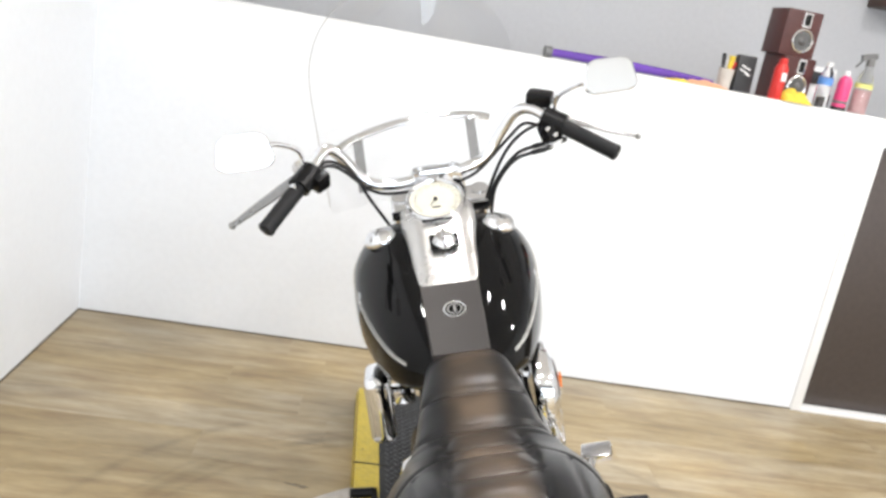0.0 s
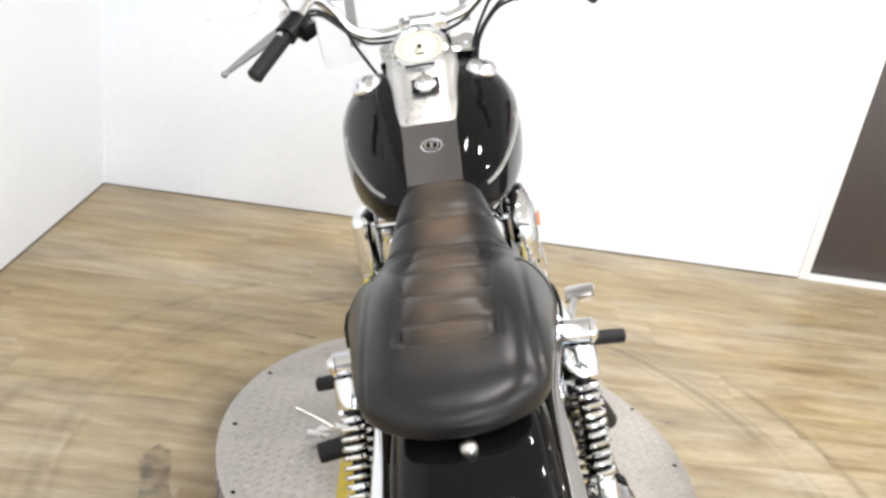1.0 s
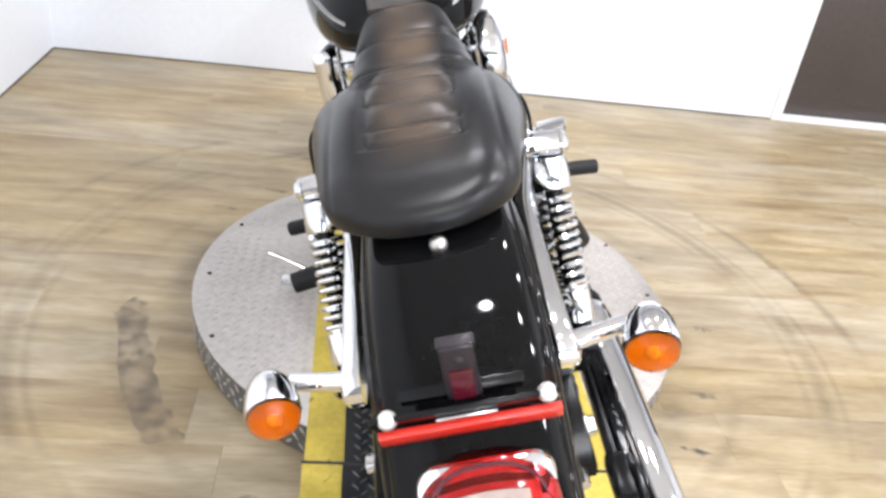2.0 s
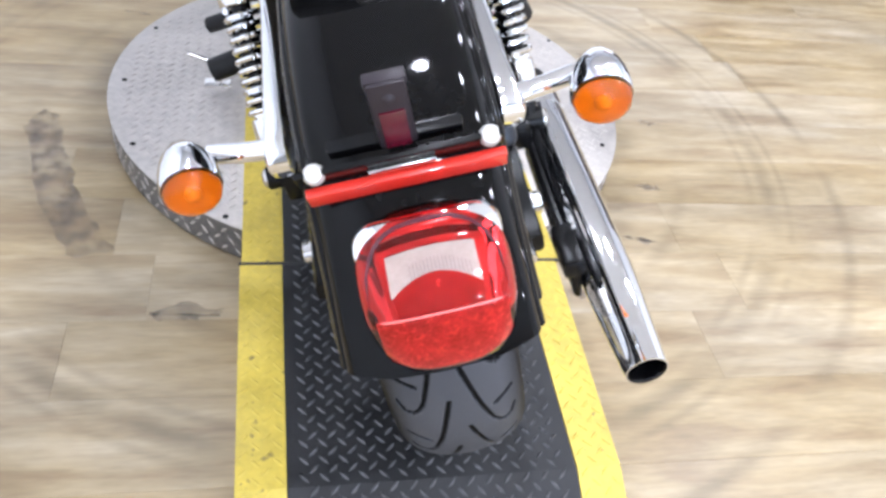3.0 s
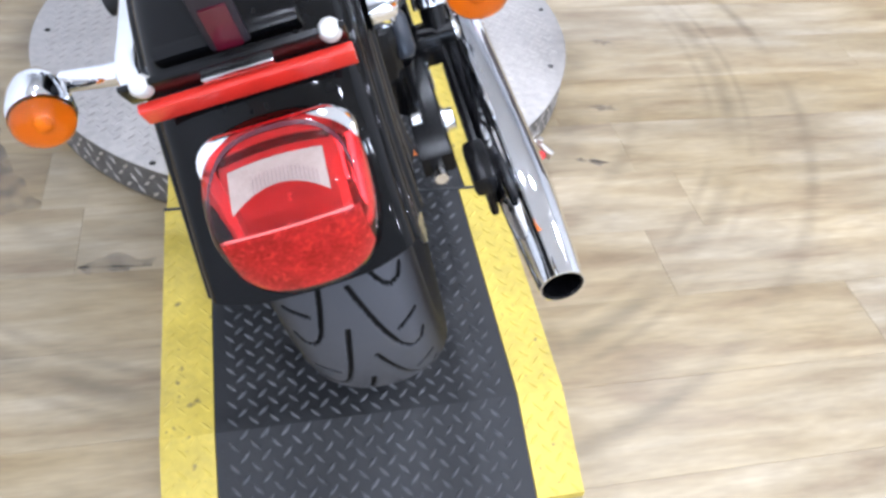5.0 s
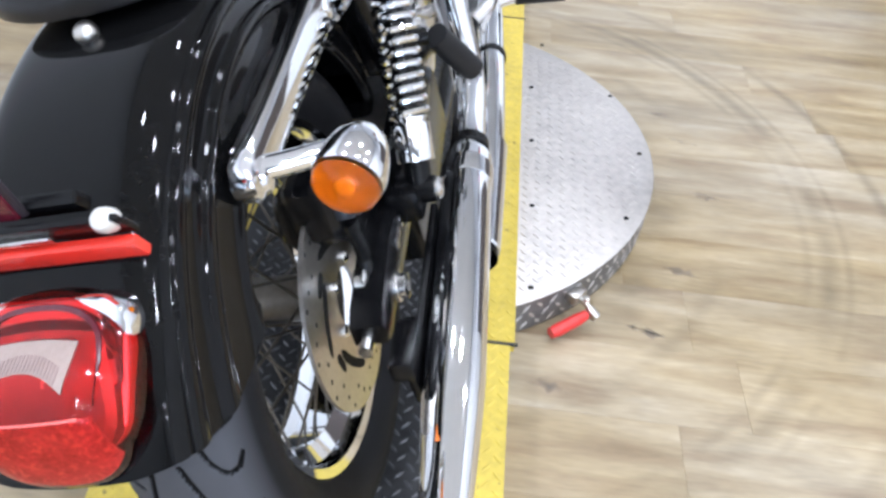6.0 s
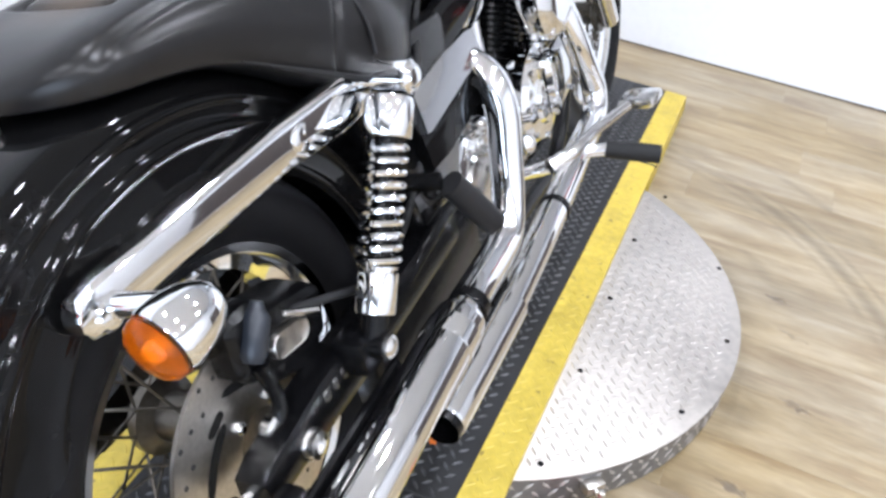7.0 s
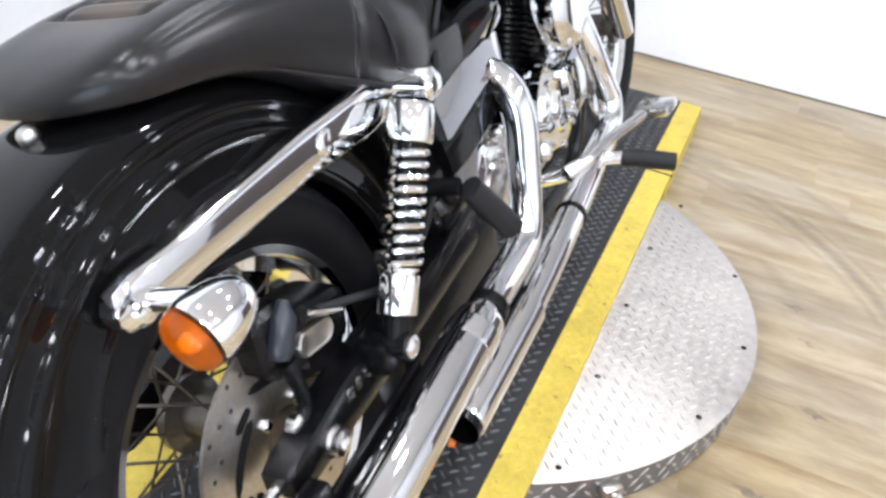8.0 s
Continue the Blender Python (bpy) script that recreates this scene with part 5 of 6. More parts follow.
# ---- shocks, swingarm, caliper ----
for s in (1, -1):
    p, q = Vector((s * 0.188, 0.129, 0.357)), Vector((s * 0.184, 0.287, 0.62))
    m, length = along(p, q), (q - p).length
    shock = part("shock_absorber", Mesh().lathe(m, [(0.017, 0.0), (0.018, 0.036), (0.0145, 0.04), (0.0145, length - 0.02)], 16).tube([tuple(p + Vector((s * 0.022, 0, 0))), tuple(p - Vector((s * 0.03, 0, 0)))], 0.018, 16, 0), BLACK_METAL, bike, "black shock absorber body")
    part("shock_sleeve", Mesh().lathe(m, [(0.015, 0.038), (0.0248, 0.038), (0.0255, 0.04), (0.0255, 0.084), (0.0248, 0.087), (0.02, 0.088), (0.02, 0.091), (0.0235, 0.0915), (0.0235, 0.095), (0.015, 0.096)], 26), CHROME, shock, "chrome lower sleeve")
    part("shock_cover", Mesh().lathe(m, [(0.015, length - 0.058), (0.029, length - 0.058), (0.0303, length - 0.056), (0.0303, length - 0.016), (0.0285, length - 0.009), (0.012, length - 0.004)], 28), CHROME, shock, "chrome top cover")
    turns, steps = 10, 10 * 22
    coil = [m @ Vector((0.024 * math.cos(2 * math.pi * turns * i / steps), 0.024 * math.sin(2 * math.pi * turns * i / steps), 0.096 + (length - 0.158) * i / steps)) for i in range(int(steps) + 1)]
    part("shock_spring", Mesh().tube(coil, 0.0046, 8, 0), CHROME, shock, "chrome coil spring")
    part("shock_bolt", Mesh().lathe(along(tuple(p + Vector((s * 0.02, 0, 0))), tuple(p + Vector((s * 0.1, 0, 0)))), [(0.015, 0), (0.015, 0.006), (0.01, 0.01), (0.003, 0.011)], 14), DULL_CHROME, shock, "pale bolt head")
    part("shock_mount", Mesh().tube([(s * 0.13, 0.3, 0.634), (s * 0.207, 0.293, 0.634)], [0.023, 0.02], 24, 0).lathe(along((s * 0.207, 0.293, 0.634), (s * 0.3, 0.293, 0.634)), [(0.0205, 0), (0.0205, 0.005), (0.016, 0.009), (0.0145, 0.009), (0.013, 0.012), (0.004, 0.0135)], 20), CHROME, shock, "chrome upper mount")
    swing = part("swingarm", Mesh().loft([[(s * (0.135 + dx), y, z + dz * h) for dx, dz in ((-0.02, -1), (0.02, -1), (0.024, -0.6), (0.024, 0.6), (0.02, 1), (-0.02, 1))] for y, z, h in ((-0.075, 0.3, 0.014), (-0.055, 0.301, 0.024), (0.05, 0.316, 0.033), (0.2, 0.326, 0.034), (0.45, 0.345, 0.03))]), BLACK_METAL, bike, "black swingarm")
    part("axle_nut", Mesh().lathe(along((s * 0.157, 0.006, 0.302), (s * 0.3, 0.006, 0.302)), [(0.021, 0), (0.021, 0.005), (0.0165, 0.0055), (0.0165, 0.016), (0.009, 0.018), (0.009, 0.012), (0.002, 0.012)], 12), DULL_CHROME, swing, "steel axle nut")
    part("axle_adjuster", Mesh().tube([(s * 0.135, -0.07, 0.298), (s * 0.135, -0.1, 0.298)], 0.009, 10, 0), DULL_CHROME, swing)
    part("shock_lug", Mesh().box(pose(s * 0.165, 0.128, 0.346, 0, 0, 0), (0.05, 0.05, 0.05), 0.012), BLACK_METAL, swing)
    if s > 0:
        for i, w in enumerate((0.014, 0.009, 0.012, 0.008, 0.011)):
            part("script_bar", Mesh().box(pose(0.1602, 0.055 + 0.02 * i, 0.333 + 0.0012 * i, -5, 0, 0), (0.002, w, 0.016), 0.0006), DULL_CHROME, swing)
cal = part("brake_caliper", Mesh().box(pose(0.088, 0.06, 0.415, -12, 0, 0), (0.085, 0.15, 0.075), 0.022, 3), BLACK_METAL, bike, "black brake caliper")
part("piston_housing", Mesh().box(pose(0.1, 0.0, 0.445, 0, 0, 0), (0.06, 0.06, 0.085), 0.022, 3), BLACK_METAL, cal)
part("caliper_bracket", Mesh().box(pose(0.095, 0.085, 0.375, -20, 0, 0), (0.05, 0.09, 0.07), 0.02, 3), BLACK_METAL, cal)
part("caliper_piston_boss", Mesh().lathe(along((0.132, 0.015, 0.475), (0.134, -0.014, 0.43)), [(0.007, -0.012), (0.009, -0.004), (0.012, 0.0), (0.016, 0.006), (0.016, 0.045), (0.011, 0.054)], 18), surf("blue_black_casting", (0.018, 0.022, 0.03), 0.3, 0.2), cal, "blue-black cast boss")
part("caliper_badge", Mesh().loft([[(x0, 0.05 + a * k * 0.99 + b * k * 0.13, 0.417 - a * k * 0.13 + b * k * 0.99) for a, b in rounded(0.034, 0.0155, 0.015, 6)] for x0, k in ((0.12, 1.0), (0.137, 1.0), (0.1395, 0.95), (0.138, 0.86), (0.138, 0.2))]), STEEL, cal, "oval metal cover")
part("caliper_pin", Mesh().tube([(0.132, 0.045, 0.45), (0.136, 0.058, 0.444), (0.144, 0.097, 0.424)], [0.011, 0.006, 0.0045], 10, 2), DULL_CHROME, cal, "bright slide pin")
part("torque_link", Mesh().tube([(0.13, -0.002, 0.42), (0.13, 0.006, 0.38), (0.13, 0.008, 0.35), (0.128, 0.0, 0.325)], [0.013, 0.009, 0.009, 0.013], 12), BLACK_METAL, cal, "black torque link")
part("brake_hose", Mesh().tube([(0.118, 0.06, 0.44), (0.145, 0.12, 0.425), (0.155, 0.2, 0.4), (0.15, 0.3, 0.41), (0.135, 0.4, 0.45)], 0.0055, 10), RUBBER, cal, "black rubber brake hose")
part("hose_clip", Mesh().lathe(along((0.152, 0.185, 0.402), (0.156, 0.205, 0.4)), [(0.0075, 0), (0.0085, 0.003), (0.0085, 0.018), (0.0075, 0.021)], 14), DULL_CHROME, cal)
part("caliper_bolt", Mesh().lathe(along((0.118, -0.008, 0.33), (0.2, -0.008, 0.33)), [(0.016, 0), (0.016, 0.012), (0.01, 0.016)], 16), DULL_CHROME, cal)

# ---- exhaust ----
up = [(0.11, 0.62, 0.545), (0.145, 0.605, 0.543), (0.182, 0.595, 0.516), (0.198, 0.586, 0.47), (0.203, 0.568, 0.41), (0.208, 0.544, 0.342), (0.213, 0.508, 0.3), (0.218, 0.44, 0.292), (0.223, 0.345, 0.294), (0.2265, 0.27, 0.289)]
ex = part("rear_exhaust_pipe", Mesh().tube(up, 0.0275, 24, 7), CHROME, bike, "chrome exhaust pipe of the rear cylinder")
muf = Mesh().lathe(along((0.227, 0.29, 0.2905), (0.235, -0.278, 0.243)), [(0.029, 0.0), (0.0355, 0.004), (0.037, 0.012), (0.037, 0.41), (0.0345, 0.462), (0.0285, 0.553), (0.0275, 0.5695), (0.0258, 0.57), (0.025, 0.51)], 40, False)
part("muffler", muf, CHROME, ex, "long chrome tapered muffler")
part("muffler_bore", Mesh().lathe(along((0.2336, -0.176, 0.2516), (0.235, -0.278, 0.243)), [(0.0252, 0), (0.0252, 0.099), (0.024, 0.099), (0.024, 0.004)], 24), BLACK_METAL, ex)
part("muffler_collar", Mesh().lathe(along((0.227, 0.262, 0.2878), (0.2265, 0.2, 0.2817)), [(0.0372, 0), (0.0392, 0.002), (0.0395, 0.03), (0.0392, 0.036), (0.0372, 0.038)], 32), CHROME, ex, "chrome muffler collar")
part("pipe_clamp", Mesh().lathe(along((0.2268, 0.325, 0.294), (0.227, 0.29, 0.2905)), [(0.0285, 0), (0.0305, 0.002), (0.0305, 0.018), (0.0285, 0.02)], 28), BLACK_METAL, ex)
part("muffler_marker", Mesh().box(along((0.2305, -0.206, 0.28), (0.231, -0.256, 0.274)), (0.008, 0.002, 0.02), 0.0005), ORANGE, ex)
lo = [(0.12, 0.99, 0.61), (0.165, 0.985, 0.55), (0.19, 1.0, 0.47), (0.2, 1.03, 0.4), (0.207, 1.065, 0.335), (0.213, 1.04, 0.29), (0.22, 0.96, 0.28), (0.226, 0.86, 0.275), (0.23, 0.76, 0.26), (0.236, 0.6, 0.242), (0.237, 0.42, 0.2185), (0.234, 0.3, 0.208)]
fx = part("front_exhaust_pipe", Mesh().tube(lo, 0.026, 24, 7), CHROME, bike, "chrome exhaust pipe of the front cylinder")
part("short_muffler", Mesh().lathe(along((0.237, 0.43, 0.219), (0.232, 0.168, 0.196)), [(0.027, 0), (0.031, 0.004), (0.0315, 0.1), (0.031, 0.247), (0.0285, 0.25), (0.028, 0.2)], 32, False), CHROME, fx, "short chrome muffler with an open end")
part("muffler_bore", Mesh().lathe(along((0.2335, 0.245, 0.2028), (0.232, 0.17, 0.1962)), [(0.0288, 0), (0.0288, 0.078), (0.027, 0.078), (0.027, 0.004)], 24), BLACK_METAL, fx)
for a, b in (((0.233, 0.69, 0.252), (0.234, 0.66, 0.249)),):
    part("pipe_clamp", Mesh().lathe(along(a, b), [(0.0265, 0), (0.029, 0.002), (0.029, 0.012), (0.0265, 0.014)], 28), BLACK_METAL, fx)
part("muffler_hanger", Mesh().box(pose(0.19, 0.02, 0.27, 5, 0, 0), (0.012, 0.3, 0.05), 0.006).box(pose(0.185, -0.1, 0.3, 0, 0, 0), (0.03, 0.08, 0.03), 0.008), BLACK_METAL, ex, "black muffler hanger")

# ---- engine, frame and side covers ----
frame_ob = part("frame", Mesh().tube([(0.0, 1.2, 0.93), (0.0, 1.0, 0.8), (0.0, 0.7, 0.7), (0.0, 0.4, 0.62)], 0.03, 14).tube([(0.09, 1.2, 0.88), (0.1, 1.24, 0.5), (0.11, 1.1, 0.2), (0.12, 0.8, 0.17), (0.12, 0.5, 0.2), (0.125, 0.35, 0.45), (0.12, 0.28, 0.62)], 0.017, 12).tube([(-0.09, 1.2, 0.88), (-0.1, 1.24, 0.5), (-0.11, 1.1, 0.2), (-0.12, 0.8, 0.17), (-0.12, 0.5, 0.2), (-0.125, 0.35, 0.45), (-0.12, 0.28, 0.62)], 0.017, 12), BLACK_METAL, bike, "black tubular frame")
for s in (1, -1):
    rows = ((0.408, 0.538, 0.024), (0.42, 0.54, 0.027), (0.5, 0.556, 0.026), (0.6, 0.572, 0.022), (0.625, 0.574, 0.018))
    part("frame_cover", Mesh().loft([[(s * (0.152 + dx - 0.55 * dz * h), y + 0.5 * dz * h, z + dz * h) for dx, dz in ((-0.014, -1), (-0.002, -1), (0.001, -0.93), (0.0018, -0.5), (0.002, 0), (0.0018, 0.5), (0.001, 0.93), (-0.002, 1), (-0.014, 1))] for y, z, h in rows]), CHROME, frame_ob, "chrome frame cover under the seat", True, 30)
    part("side_cover", Mesh().loft([[(s * (0.155 + dx - 0.2 * dz * h), y, z + dz * h) for dx, dz in ((-0.014, -1), (0.0, -1), (0.004, -0.85), (0.005, 0), (0.003, 0.9), (0.0, 1), (-0.014, 1))] for y, z, h in ((0.4, 0.484, 0.03), (0.46, 0.492, 0.034), (0.56, 0.512, 0.033), (0.62, 0.524, 0.026))]), BLACK_PAINT, frame_ob, "gloss black side cover", True, 40)
    part("seat_rail_cover", Mesh().loft([[(s * (0.128 + dx - 0.4 * dz * h), y, z + dz * h) for dx, dz in ((-0.014, -1), (0.0, -1), (0.003, 0), (0.0, 1), (-0.014, 1))] for y, z, h in ((0.4, 0.585, 0.022), (0.5, 0.603, 0.026), (0.6, 0.62, 0.026), (0.68, 0.635, 0.018))]), BLACK_PAINT, frame_ob, "gloss black rail cover", True, 40)
# black mass added for the dark, unresolved machinery behind the shock
part("dark_gap_filler", Mesh().box(pose(0.125, 0.36, 0.26, 4, 0, 0), (0.06, 0.36, 0.13), 0.02, 3).tube([(0.14, 0.2, 0.31), (0.15, 0.36, 0.36), (0.14, 0.52, 0.37)], 0.013, 12), BLACK_METAL, frame_ob, "black plate added to fill the dark gap behind the shock")
part("battery_box", Mesh().box(pose(0.0, 0.45, 0.53), (0.275, 0.22, 0.23), 0.02), BLACK_METAL, bike, "black battery box")
part("inner_fender", Mesh().box(pose(0, 0.34, 0.5, 12, 0, 0), (0.17, 0.05, 0.3), 0.015), BLACK_METAL, bike, "black inner mudguard")
eng = part("engine", Mesh().box(pose(0, 0.93, 0.31), (0.2, 0.36, 0.22), 0.04).box(pose(0, 0.62, 0.33), (0.22, 0.26, 0.2), 0.03), DULL_CHROME, bike, "polished engine and gearbox cases")


def cylinder(y0, lean):
    m = pose(0, y0, 0.4, lean, 0, 0)
    rows = [(0.058, 0)]
    for i in range(11):
        z = 0.01 + i * 0.0125
        rows += [(0.058, z), (0.074, z + 0.001), (0.074, z + 0.004), (0.058, z + 0.005)]
    part("cylinder", Mesh().lathe(m, rows + [(0.058, 0.155)], 36), BLACK_METAL, eng, "black finned cylinder")
    part("rocker_cover", Mesh().box(m @ pose(0, 0, 0.185), (0.17, 0.15, 0.06), 0.02, 3).box(m @ pose(0, 0, 0.225), (0.13, 0.12, 0.03), 0.012), CHROME, eng, "chrome rocker cover")
    for s in (0.02, 0.05):
        part("pushrod_tube", Mesh().tube([(0.09, y0 + (0.03 - s) * 1.6, 0.34), tuple(m @ Vector((0.075, s - 0.03, 0.16)))], 0.011, 12, 0), CHROME, eng)


cylinder(0.83, 20)
cylinder(1.01, -25)
cm = along((0.1, 0.97, 0.355), (0.3, 0.97, 0.355))
part("cam_cover", Mesh().lathe(cm, [(0.1, 0), (0.102, 0.02), (0.09, 0.032), (0.06, 0.036), (0.055, 0.045), (0.045, 0.048), (0.003, 0.048)], 40), CHROME, eng, "chrome cam cover")
for i in range(8):
    a = 2 * math.pi * i / 8
    part("cover_screw", Mesh().lathe(cm @ Matrix.Translation((0.09 * math.cos(a), 0.09 * math.sin(a), 0.03)), [(0.007, 0), (0.007, 0.006), (0.004, 0.008)], 10), DULL_CHROME, eng)
ac = along((0.122, 0.95, 0.575), (0.3, 0.95, 0.575))
part("air_cleaner", Mesh().lathe(ac @ Matrix.Diagonal((1.0, 1.0, 1.0, 1.0)), [(0.07, 0), (0.1, 0.015), (0.104, 0.03), (0.1, 0.055), (0.085, 0.07), (0.06, 0.077), (0.03, 0.08), (0.003, 0.081)], 44), CHROME, eng, "round chrome air cleaner cover")
part("air_cleaner_mark", Mesh().box(pose(0.203, 0.905, 0.6, 0, 0, 0), (0.004, 0.012, 0.035), 0.002), ORANGE, eng, "small orange mark")
part("gearbox_cover", Mesh().lathe(along((0.1, 0.6, 0.34), (0.3, 0.6, 0.34)), [(0.08, 0), (0.08, 0.02), (0.06, 0.03), (0.003, 0.032)], 32), CHROME, eng, "chrome gearbox cover")
part("primary_cover", Mesh().loft([[(-0.1 - d, 0.8 + x * 0.3 * k, 0.31 + y * 0.11 * k) for x, y in rounded(1, 1, 0.8)] for d, k in ((0, 1.0), (0.05, 1.0), (0.075, 0.93), (0.085, 0.8))]), CHROME, eng, "chrome primary cover")
CAST = surf("grey_cast_metal", (0.2, 0.2, 0.205), 0.36, 0.6, 0.25, 14, 120)
part("gearbox", Mesh().box(pose(0.06, 0.55, 0.335), (0.12, 0.26, 0.17), 0.04, 3), CAST, eng, "grey cast gearbox side")
part("clutch_cover", Mesh().lathe(along((0.105, 0.61, 0.335), (0.3, 0.61, 0.335)), [(0.082, 0), (0.082, 0.012), (0.074, 0.022), (0.055, 0.026), (0.052, 0.034), (0.03, 0.038), (0.003, 0.038)], 36), DULL_CHROME, eng, "polished round clutch cover")
for i in range(6):
    a = 2 * math.pi * i / 6
    part("cover_screw", Mesh().lathe(along((0.126, 0.61 + 0.066 * math.cos(a), 0.335 + 0.066 * math.sin(a)), (0.3, 0.61 + 0.066 * math.cos(a), 0.335 + 0.066 * math.sin(a))), [(0.006, 0), (0.006, 0.005), (0.003, 0.007)], 8), CHROME, eng)
part("oil_tank", Mesh().box(pose(0.118, 0.5, 0.43, 8, 12, 0), (0.05, 0.085, 0.13), 0.022, 4).lathe(along((0.12, 0.5, 0.49), (0.125, 0.5, 0.53)), [(0.02, 0), (0.022, 0.006), (0.022, 0.016), (0.012, 0.02)], 18), CAST, eng, "grey cast oil tank")
part("starter_motor", Mesh().lathe(along((0.1, 0.68, 0.44), (0.19, 0.68, 0.44)), [(0.036, -0.05), (0.038, 0.0), (0.038, 0.045), (0.03, 0.055), (0.012, 0.058)], 28), CHROME, eng, "chrome starter cover")
part("pedal_pivot", Mesh().ball(Matrix.Translation((0.198, 0.672, 0.378)) @ Matrix.Scale(0.018, 4)).tube([(0.12, 0.68, 0.36), (0.198, 0.672, 0.378)], 0.012, 12, 0), DULL_CHROME, eng, "round bright pivot cap")
part("peg_bracket", Mesh().tube([(0.125, 0.43, 0.41), (0.165, 0.392, 0.414), (0.205, 0.36, 0.452)], [0.012, 0.014, 0.013], 14, 5, True, 0.6), DULL_CHROME, eng, "pale metal peg bracket")
part("timing_chest", Mesh().box(pose(0.115, 1.0, 0.385, 12, 0, 0), (0.1, 0.13, 0.13), 0.028, 3), CHROME, eng, "polished timing chest")
for dy, dz in ((-0.045, 0.045), (0.045, 0.045), (0.045, -0.045), (-0.045, -0.045)):
    part("chest_bolt", Mesh().lathe(along((0.158, 1.0 + dy, 0.385 + dz), (0.3, 1.0 + dy, 0.385 + dz)), [(0.008, 0), (0.008, 0.012), (0.004, 0.014)], 10), CHROME, eng)
part("horn_cover", Mesh().box(pose(-0.2, 0.945, 0.585, 0, 0, 0), (0.06, 0.11, 0.16), 0.026, 4).box(pose(-0.15, 0.945, 0.6), (0.06, 0.04, 0.04), 0.01), CHROME, eng, "chrome horn cover")
part("oil_filter", Mesh().lathe(along((0.03, 1.13, 0.25), (0.03, 1.25, 0.25)), [(0.036, 0), (0.038, 0.005), (0.038, 0.08), (0.03, 0.09)], 28), CHROME, eng, "chrome oil filter")

# foot controls and stand
for s, y in ((1, 0.88), (-1, 0.845)):
    b = part("foot_peg", Mesh().tube([(s * 0.28, y - 0.012, 0.284), (s * 0.33, y, 0.276), (s * 0.377, y + 0.012, 0.266)], [0.0165, 0.018, 0.0175], 18), RUBBER, bike, "black rubber rider foot peg")
    part("peg_mount", Mesh().tube([(s * 0.12, y - 0.08, 0.25), (s * 0.2, y - 0.06, 0.272), (s * 0.24, y - 0.03, 0.284), (s * 0.282, y - 0.011, 0.284)], [0.014, 0.013, 0.012, 0.012], 14), CHROME, b, "chrome peg mount")
    ends = ((0.209, 0.354, 0.464), (0.226, 0.378, 0.421), (0.243, 0.402, 0.378)) if s > 0 else ((-0.18, 0.34, 0.452), (-0.23, 0.336, 0.446), (-0.278, 0.332, 0.44))
    pb = part("passenger_peg", Mesh().tube(ends, [0.019, 0.0195, 0.0185], 18), RUBBER, bike, "folded black rubber passenger peg")
    part("peg_mount", Mesh().tube([(s * 0.13, 0.33, 0.47), (s * 0.2, 0.345, 0.47)], 0.013, 12, 0), BLACK_METAL, pb)
part("brake_pedal", Mesh().tube([(0.2, 0.77, 0.29), (0.232, 0.815, 0.3), (0.25, 0.9, 0.306), (0.272, 0.99, 0.306), (0.285, 1.03, 0.308)], [0.015, 0.014, 0.011, 0.0105, 0.01], 14).box(pose(0.304, 1.062, 0.311, 10, -8, -14), (0.078, 0.056, 0.022), 0.009), DULL_CHROME, bike, "bright metal brake pedal")
part("shift_lever", Mesh().tube([(-0.2, 0.72, 0.3), (-0.24, 0.85, 0.33), (-0.25, 0.97, 0.35)], 0.009, 12).tube([(-0.25, 0.96, 0.35), (-0.305, 0.965, 0.352)], 0.013, 14, 0), BLACK_METAL, bike, "black shift lever")
part("side_stand", Mesh().tube([(-0.12, 0.74, 0.17), (-0.22, 0.78, 0.165), (-0.33, 0.82, 0.16), (-0.4, 0.84, 0.145)], [0.016, 0.014, 0.012, 0.011], 14).box(pose(-0.405, 0.84, 0.131, 0, 17, 0), (0.06, 0.035, 0.008), 0.003).tube([(-0.36, 0.82, 0.165), (-0.41, 0.835, 0.2), (-0.444, 0.843, 0.219)], [0.007, 0.006, 0.006], 10), DULL_CHROME, bike, "bright side stand resting on the turntable")

# ---- floor planks ----
def plank_mesh(length, width):
    g = Mesh()
    b, h = 0.0005, 0.005
    x, y = length / 2 - 0.0001, width / 2 - 0.0001
    g.add([(-x, -y, -h), (x, -y, -h), (x, y, -h), (-x, y, -h), (-x, -y, -b), (x, -y, -b), (x, y, -b), (-x, y, -b), (-x + b, -y + b, 0), (x - b, -y + b, 0), (x - b, y - b, 0), (-x + b, y - b, 0)], [(0, 1, 5, 4), (1, 2, 6, 5), (2, 3, 7, 6), (3, 0, 4, 7), (4, 5, 9, 8), (5, 6, 10, 9), (6, 7, 11, 10), (7, 4, 8, 11), (8, 9, 10, 11)])
    me = bpy.data.meshes.new("plank")
    me.from_pydata(g.v, [], g.f)
    me.materials.append(WOOD)
    return me


PL, PW = 1.22, 0.178
full = plank_mesh(PL, PW)
rng = random.Random(4)
y = WY - PW / 2
while y > -5.2:
    x = WX + PL / 2 - rng.random() * PL
    while x < 3.5 + PL / 2:
        a, b = max(x - PL / 2, WX), min(x + PL / 2, 3.5)
        if b - a > 0.05:
            ob = new("plank", full if b - a > PL - 0.001 else plank_mesh(b - a, PW))
            ob.location = ((a + b) / 2, y, 0)
            ob.parent = FLOOR
        x += PL
    y -= PW

